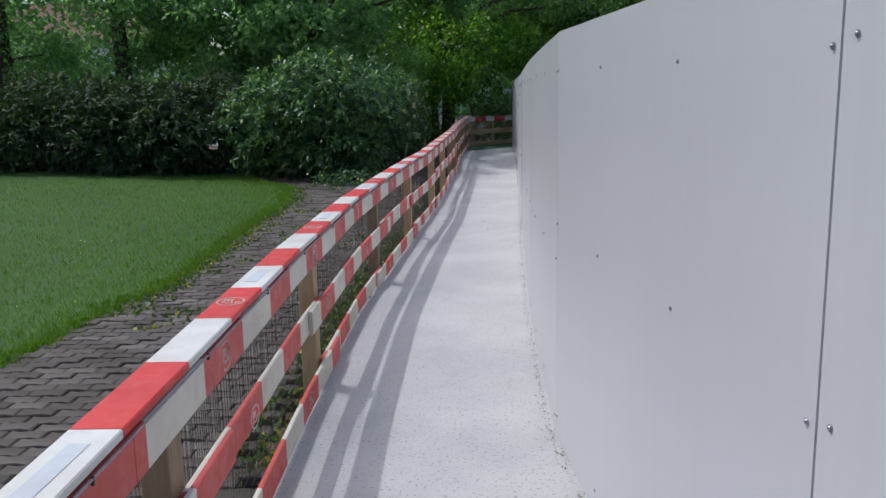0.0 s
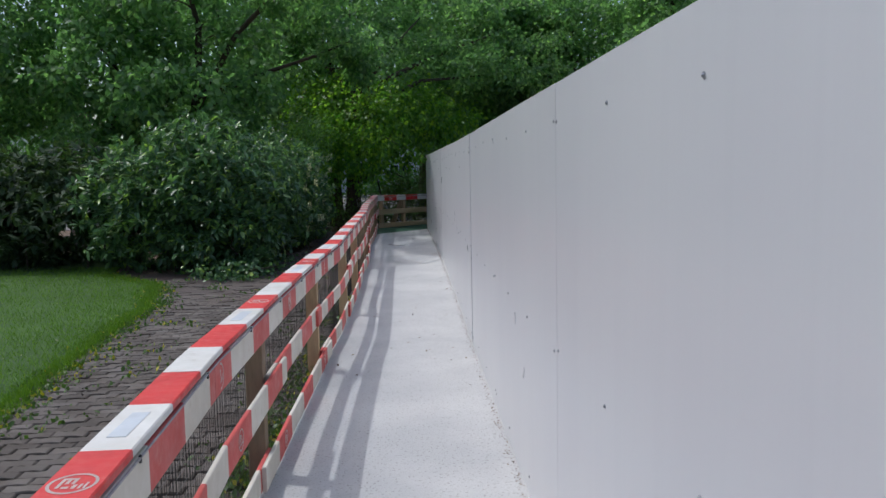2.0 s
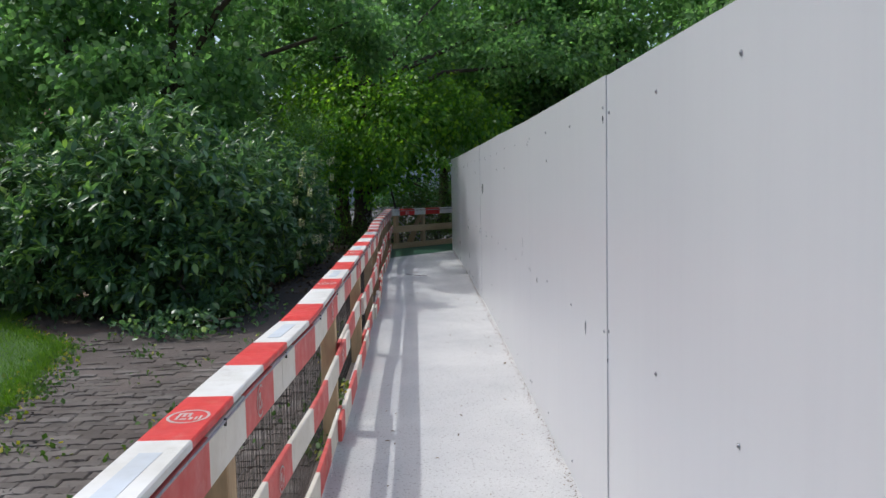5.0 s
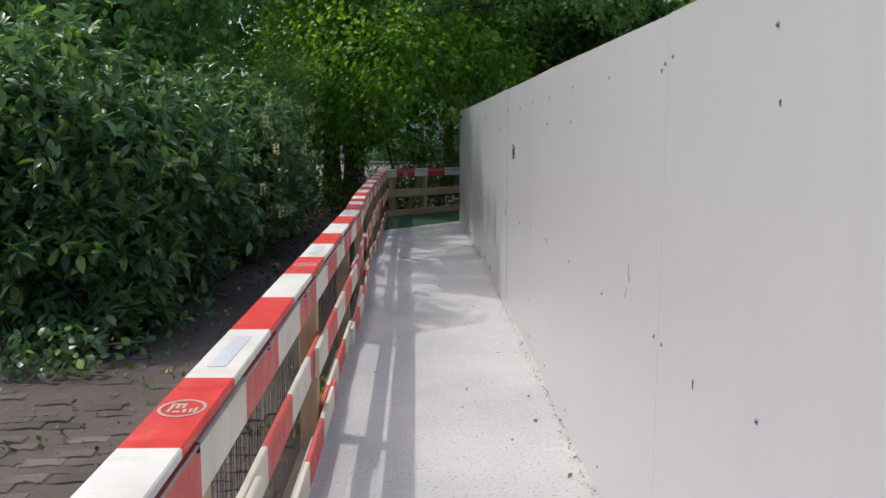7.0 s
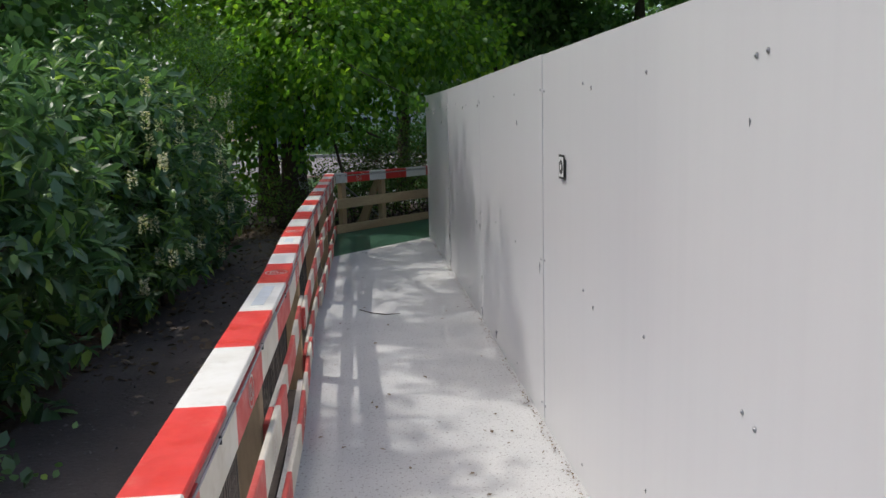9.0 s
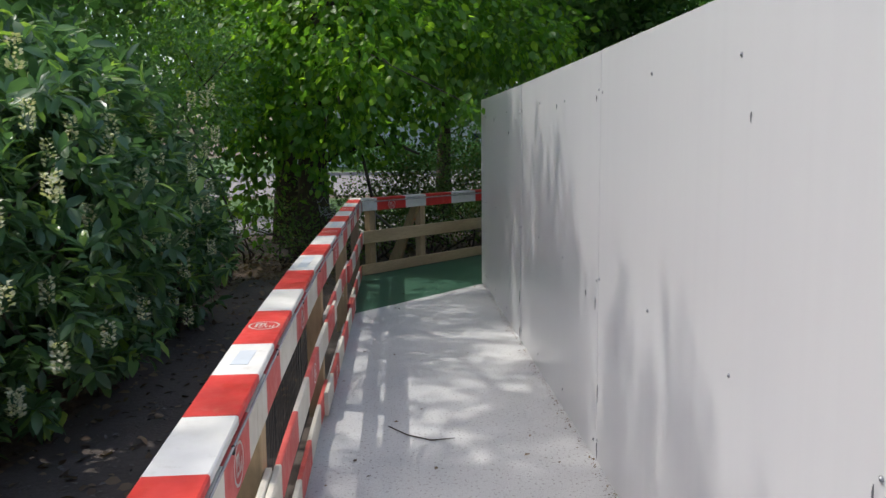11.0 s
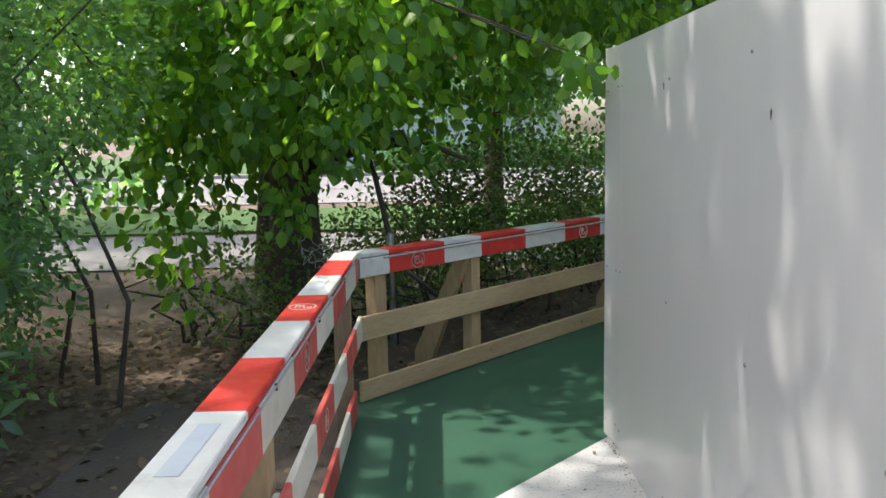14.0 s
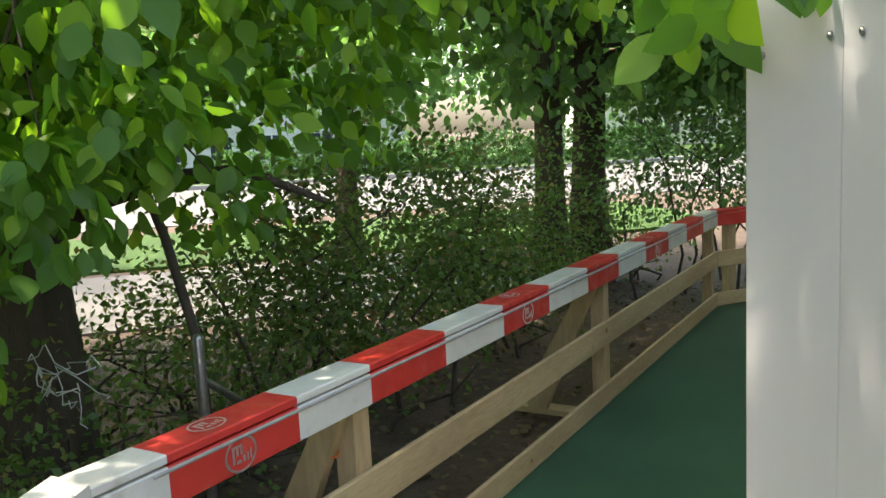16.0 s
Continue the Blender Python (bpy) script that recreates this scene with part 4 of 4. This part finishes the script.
# canopy trees behind
rnd = random.Random(21)
CANOPY = [(-5.6, 25.6, 6.6, 0.2), (-7.8, 26.2, 7.4, 0.24), (-11.6, 26.0, 8.6, 0.32), (-16, 27, 8.6, 0.3), (-2.5, 31.5, 8.4, 0.22), (-6.2, 32.0, 8.8, 0.24), (2.6, 33.0, 7.4, 0.2), (3.4, 33.8, 7.6, 0.24), (5.8, 32.6, 7.4, 0.2), (8.5, 30.0, 7.2, 0.22), (12.5, 31.5, 7.8, 0.25), (-21, 26, 8.6, 0.3), (0.6, 36.5, 7.2, 0.2)]
for k, (x, y, h, r) in enumerate(CANOPY):
    low = 2.6 if x > 0 else (2.0 if x < -3 else 2.8)
    blobs = [(x + rnd.uniform(-1.2, 1.2), y + rnd.uniform(-1.2, 1.2), z, 1.9 + rnd.uniform(-0.3, 0.5), 1.8 + rnd.uniform(-0.3, 0.4), 1.2) for z in np.arange(low, h, 1.1) for _ in (0, 1)]
    park_tree = tree("tall leafy park tree with dense green crown", (x, y, ground_height(x, y) - 0.05), h, r, lumps(blobs, 16, 60 + k), 1750, 8, 0.16, 0.18, "broad" if x > -6 else "small", MAPLE,
                     limbs=9, reach=1.6, seed=30 + k, droop=0.45, shell=0.3)
    if k == 0:
        # Added limb high over the path, mostly above view, to shade wall and floor.
        v, f = [], []
        tube(v, f, [(-5.6, 25.6, 3.2), (-4.4, 25.0, 5.0), (-3.3, 24.2, 5.8), (-3.0, 22.4, 6.0), (-3.7, 20.2, 6.1)], [0.09, 0.07, 0.055, 0.04, 0.012], 7)
        tube(v, f, [(-5.6, 25.6, 3.0), (-4.2, 25.6, 4.0), (-2.4, 25.2, 4.5), (-1.5, 24.2, 4.7)], [0.07, 0.055, 0.04, 0.012], 7)
        mesh_of("limb", v, f, BARK, park_tree, True)
        SHADE_SPREAD = [(-3.7, 20.5, 6.1, 0.9, 1.1, 0.4), (-3.2, 22.3, 6.0, 1.0, 1.2, 0.45), (-2.9, 24.1, 5.9, 1.0, 1.2, 0.5), (-2.2, 24.5, 5.6, 0.6, 1.3, 0.35), (-4.0, 19.0, 6.1, 0.8, 0.8, 0.35), (-1.6, 25.0, 4.8, 0.6, 1.2, 0.35), (-2.8, 20.6, 5.9, 0.3, 0.8, 0.25), (-2.35, 22.4, 5.8, 0.4, 0.8, 0.3), (-3.0, 25.5, 5.8, 1.0, 1.0, 0.4), (-1.2, 25.6, 4.2, 0.4, 0.6, 0.3)]
        p, w = clumps(lumps(SHADE_SPREAD, 24, 71, (0.14, 0.32), 0.5, -1.0), 1300, 8, 0.09, 0.5, 0.2)
        leaves("shade_foliage", "broad", p, w, 0.13 * rng.uniform(0.65, 1.15, len(p)), MAPLE, park_tree)
# dense woodland far behind
wood = tagged(thing("woodland", "dense dark woodland closing the view behind the hedge", "woodland"), kind="stuff")
blobs = [(x + rnd.uniform(-1, 1), 38 + abs(x + 8) * 0.15 + rnd.uniform(0, 5), z, 2.6, 1.6, 1.7) for x in np.arange(-46, -9, 3.0) for z in (0.8, 3.2, 5.8, 8.4, 11.0)]
blobs += [(x + rnd.uniform(-1, 1), 68 + rnd.uniform(0, 6), z, 4.0, 2.0, 2.4) for x in np.arange(-9, 70, 4.0) for z in (5.5, 8.5, 12.0)]
blobs += [(x, 34 + rnd.uniform(-1, 2), z, 2.4, 1.6, 1.7) for x in np.arange(10, 34, 2.6) for z in (1.0, 3.6, 6.2, 8.8)]
p, w = clumps(blobs, 9000, 7, 0.5, 0.4, 0.4)
leaves("foliage", "small", p, w, 0.5 * rng.uniform(0.6, 1.2, len(p)), MAPLE, wood)
# twiggy shrubs between the laurel and the corner tree
SHRUB_C = [(-3.4, 25.6, 1.3, 0.9, 0.8, 1.2), (-4.4, 26.2, 1.6, 1.0, 0.9, 1.4), (-2.9, 26.4, 2.2, 0.8, 0.8, 0.9), (-3.3, 25.3, 0.9, 0.85, 0.6, 0.8), (-4.8, 27.4, 1.1, 1.3, 0.7, 1.2)]
shrub("tall small-leaved shrub with thin bare stems", SHRUB_C, 3600, 9, 0.13, 0.06, "small", MAPLE, 16, 9, shell=0.4)
# holly-like dark shrub behind the corner
shrub("dark small-leaved shrub behind the barrier corner", [(0.2, 29.3, 0.9, 0.9, 0.7, 0.9), (1.4, 30.6, 0.8, 0.9, 0.7, 0.8), (-0.6, 29.1, 0.8, 0.6, 0.5, 0.7)], 1500, 7, 0.13, 0.06, "small", IVY, 14, 13, shell=0.2)
shrub("leafy green shrub between the tree trunks", [(3.9, 32.2, 1.4, 1.2, 0.6, 1.0), (5.3, 32.9, 1.6, 1.1, 0.6, 1.0)], 900, 8, 0.14, 0.075, "small", MAPLE, 12, 17, shell=0.25)
# thicket behind the front barrier
for k, s in enumerate(np.arange(0.9, 9.6, 1.05)):
    p = FRONT_A + FRONT_D * float(s) + FRONT_N * 1.7
    q = FRONT_A + FRONT_D * float(s) + FRONT_N * 2.6
    shrub("tangled dark undergrowth with thin twigs", [(p.x, p.y, 0.15, 0.7, 0.6, 0.5), (q.x, q.y, 0.4, 0.8, 0.7, 0.6)], 300, 7, 0.13, 0.055, "small", IVY, 12, 50 + k, shell=0.15)
# hedge over the road
for k in range(6):
    x = -1.0 + k * 4.2
    shrub("clipped hedge on the far side of the street", [(x, 66.5 + 0.15 * x, 0.5, 2.3, 1.0, 0.9)], 450, 6, 0.2, 0.22, "small", MAPLE, 2, 80 + k, shell=0.6, name="hedge")

# ---- small things behind the barrier ----
fence = thing("fence_post", "grey steel fence post with a slanting stay", "post")
v, f = [], []
tube(v, f, [(-0.86, 27.75, -0.2), (-0.86, 27.75, 0.3), (-0.86, 27.75, 0.74), (-0.86, 27.75, 0.76)], [0.026, 0.026, 0.026, 0.02], 10)
mesh_of("pole", v, f, STEEL, fence, True)
v, f = [], []
tube(v, f, [(-0.86, 27.75, 0.55), (-0.2, 28.2, -0.1)], [0.018, 0.018], 8)
mesh_of("stay", v, f, STEEL, fence, True)
sapling = thing("sapling", "thin dark leaning sapling stem beside the fence post", "sapling")
v, f = [], []
tube(v, f, [(-0.84, 27.85, -0.3), (-0.87, 27.85, 0.7), (-0.98, 27.9, 1.2), (-1.2, 28.0, 1.9), (-1.3, 28.1, 2.8)], [0.03, 0.027, 0.024, 0.02, 0.01], 7)
mesh_of("stem", v, f, TWIG, sapling, True)
twine = thing("twine", "loose pale twine knotted round the tree trunk", "string")
v, f = [], []
rnd = random.Random(8)
for k in range(7):
    p = Vector((-1.62, 28.0, 0.62))
    pts = [p]
    for j in range(7):
        p = p + Vector((rnd.uniform(-0.02, 0.10), rnd.uniform(-0.08, 0.01), rnd.uniform(-0.09, 0.08)))
        pts.append(p)
    v, f = [], []
    tube(v, f, pts, [0.0035] * 8, 4)
    mesh_of("strand", v, f, PAPER, twine, True)
loop = thing("cord_loop", "bright orange cord tied to the barrier post", "cord")
v, f = [], []
c = FRONT_A + FRONT_D * 1.05 + FRONT_N * 0.12
tube(v, f, [(c.x + 0.03 * math.cos(a), c.y + 0.02 * math.sin(a), 0.60 + 0.05 * math.sin(a)) for a in np.linspace(0, 6.6, 14)], [0.004] * 14, 5)
mesh_of("loop", v, f, ORANGE, loop, True)

# ---- litter, weeds, grass ----


def scatter(name, label, category, kind, mat, n, place, size, lift=0.0, flat=0.25):
    q = np.array([place() for _ in range(n)])
    w = rng.normal(0, 1, (n, 3))
    w[:, 2] = np.abs(w[:, 2]) * flat + lift
    ob = leaves(name, kind, q, w, size * rng.uniform(0.5, 1.3, n), mat, roll=0.3 if flat < 0.5 else 1.0)
    return tagged(ob, label, category, kind="stuff")


rnd = random.Random(77)


def on_soil():
    if rnd.random() < 0.5:
        s, o = rnd.uniform(-1, 9), rnd.uniform(0.15, 3.0)
        p = FRONT_A + FRONT_D * s + FRONT_N * o
        x, y = p.x, p.y
    else:
        x, y = rnd.uniform(-4.5, -1.15), rnd.uniform(19, 29)
    return (x, y, ground_height(x, y) + 0.02 + 0.03 * rnd.random())


scatter("leaf_litter", "dry brown fallen leaves on bare soil", "leaves", "broad", DRY_LEAF, 9000, on_soil, 0.065)


def weed_spot():
    y = rnd.uniform(6, 17)
    k = int(y * 3.1)
    x = np.interp(rnd.random() ** 1.5, [0, 1], [lawn_edge(y) - 0.1, -1.25]) + 0.1 * math.sin(k * 7.7)
    if noise.noise(Vector((x * 2.2, y * 1.6, 4))) < 0.12:
        y = y + 0.4
        x = lawn_edge(y) + rnd.gauss(0.05, 0.12)
    return (x, y, -0.065)


scatter("weeds", "low weeds with yellow flowers at the path edge", "weeds", "small", WEED, 4200, weed_spot, 0.045, 0.5, 0.8)


def under_rail():
    y = rnd.uniform(1, 16)
    if noise.noise(Vector((0, y * 1.1, 9))) < -0.05:
        y = rnd.uniform(5.0, 8.5)
    return (rail_x(y) - rnd.uniform(0.02, 0.3), y, -0.1 + 0.12 * rnd.random())


scatter("weeds", "green weeds growing under the barrier", "weeds", "small", WEED, 4500, under_rail, 0.04, 0.5, 0.8)


def laurel_foot():
    y = rnd.uniform(15.6, 17.6)
    return (rnd.gauss(-2.75, 0.3) - (17 - y) * 0.2, y, -0.05 + 0.25 * rnd.random() ** 2)


scatter("weeds", "low leafy weeds at the foot of the laurel", "weeds", "broad", LAUREL, 900, laurel_foot, 0.07, 0.3, 0.8)


def on_lawn():
    y = rnd.uniform(4.0, 18.0)
    x = lawn_edge(y) - 9.5 * rnd.random() ** 1.7
    return (x, y, -0.056)


scatter("grass", "short bright green grass blades", "grass", "blade", GRASS, 90000, on_lawn, 0.05, 1.2, 1.0)


def edge_grass():
    y = rnd.uniform(4.0, 17.0)
    return (lawn_edge(y) + rnd.gauss(-0.02, 0.06), y, -0.075)


scatter("grass", "longer grass tufts along the lawn edge", "grass", "blade", GRASS, 9000, edge_grass, 0.085, 0.8, 1.0)


def daisy():
    y = rnd.uniform(5.0, 15.0)
    return (lawn_edge(y) - 0.3 - 4.5 * rnd.random(), y, -0.02)


scatter("daisies", "tiny white daisies in the lawn", "flowers", "small", PETAL, 160, daisy, 0.022, 0.1, 0.2)


def wall_foot():
    y = rnd.uniform(0.5, 25)
    return (wall_x(y) - 0.012 - abs(rnd.gauss(0, 0.018)), y, 0.003)


scatter("debris", "fine grit and leaf crumbs along the wall foot", "debris", "small", DRY_LEAF, 1700, wall_foot, 0.013)


def on_floor():
    y = rnd.uniform(9, 25)
    return (rnd.uniform(rail_x(y) + 0.05, wall_x(y) - 0.05), y, 0.004)


scatter("debris", "scattered small dry leaves and seeds on the walkway", "debris", "small", DRY_LEAF, 110, on_floor, 0.03)
twig = thing("twig", "thin dark fallen twig on the white walkway", "twig")
v, f = [], []
tube(v, f, [(-0.62, 20.65, 0.006), (-0.52, 20.5, 0.008), (-0.4, 20.42, 0.006), (-0.28, 20.44, 0.006)], [0.003, 0.004, 0.004, 0.002], 5)
mesh_of("stick", v, f, TWIG, twig, True)


def on_path():
    y = rnd.uniform(9, 24)
    return (rnd.uniform(-3.2, -1.2), y, -0.058)


scatter("gravel", "loose pale stones on the earth path", "gravel", "small", GRAVEL, 2600, on_path, 0.03)

# ---- paving stones ----
paving = tagged(thing("pavement_stones", "worn brown interlocking paving stones beside the barrier", "paving"), kind="structure")


def paver_verts(seed):
    """One wavy-edged interlocking stone, its top slightly domed and its rim worn."""
    r = random.Random(seed)
    out = []
    outline = [(-0.105, -0.05), (-0.05, -0.062), (0.0, -0.05), (0.05, -0.038), (0.105, -0.05), (0.105, 0.05), (0.05, 0.062), (0.0, 0.05), (-0.05, 0.038), (-0.105, 0.05)]
    for k, z in ((0.985, -0.045), (0.985, -0.008), (0.90, 0.0)):
        out += [(x * k, y * k - (0.0), z + r.uniform(-0.0015, 0.0015)) for x, y in outline]
    return out


PV_N = 10
PV_FACES = []
for a in range(2):
    for i in range(PV_N):
        j = (i + 1) % PV_N
        PV_FACES.append((a * PV_N + i, a * PV_N + j, (a + 1) * PV_N + j, (a + 1) * PV_N + i))
PV_FACES.append(tuple(2 * PV_N + i for i in range(PV_N)))
PV_MESHES = []
for q in range(4):
    me = bpy.data.meshes.new("paver")
    me.from_pydata(paver_verts(q), [], PV_FACES)
    me.materials.append(PAVER)
    PV_MESHES.append(me)
rnd = random.Random(5)
rest_v, rest_f, made = [], [], 0
for i in range(170):
    for j in range(13):
        y = -1.0 + i * 0.102
        x = -3.75 + j * 0.214 + (0.107 if i % 2 else 0)
        if x > rail_x(y) - 0.2 or x < lawn_edge(y) - 0.05:
            continue
        if y > 13 and rnd.random() < (y - 13) / 3.5:
            continue
        tilt = pose(x, y, -0.057 + rnd.uniform(-0.006, 0.004), rnd.uniform(-2, 2), rnd.uniform(-2, 2), rnd.uniform(-1.5, 1.5))
        if 2.6 < y < 5.2 and made < 295:
            ob = new("paver", PV_MESHES[rnd.randrange(4)])
            ob.parent = paving
            ob.matrix_basis = tilt
            made += 1
        else:
            base = len(rest_v)
            rest_v += [tilt @ Vector(c) for c in paver_verts(rnd.randrange(4))]
            rest_f += [tuple(base + c for c in fc) for fc in PV_FACES]
tagged(mesh_of("pavers", rest_v, rest_f, PAVER, paving), kind="stuff")
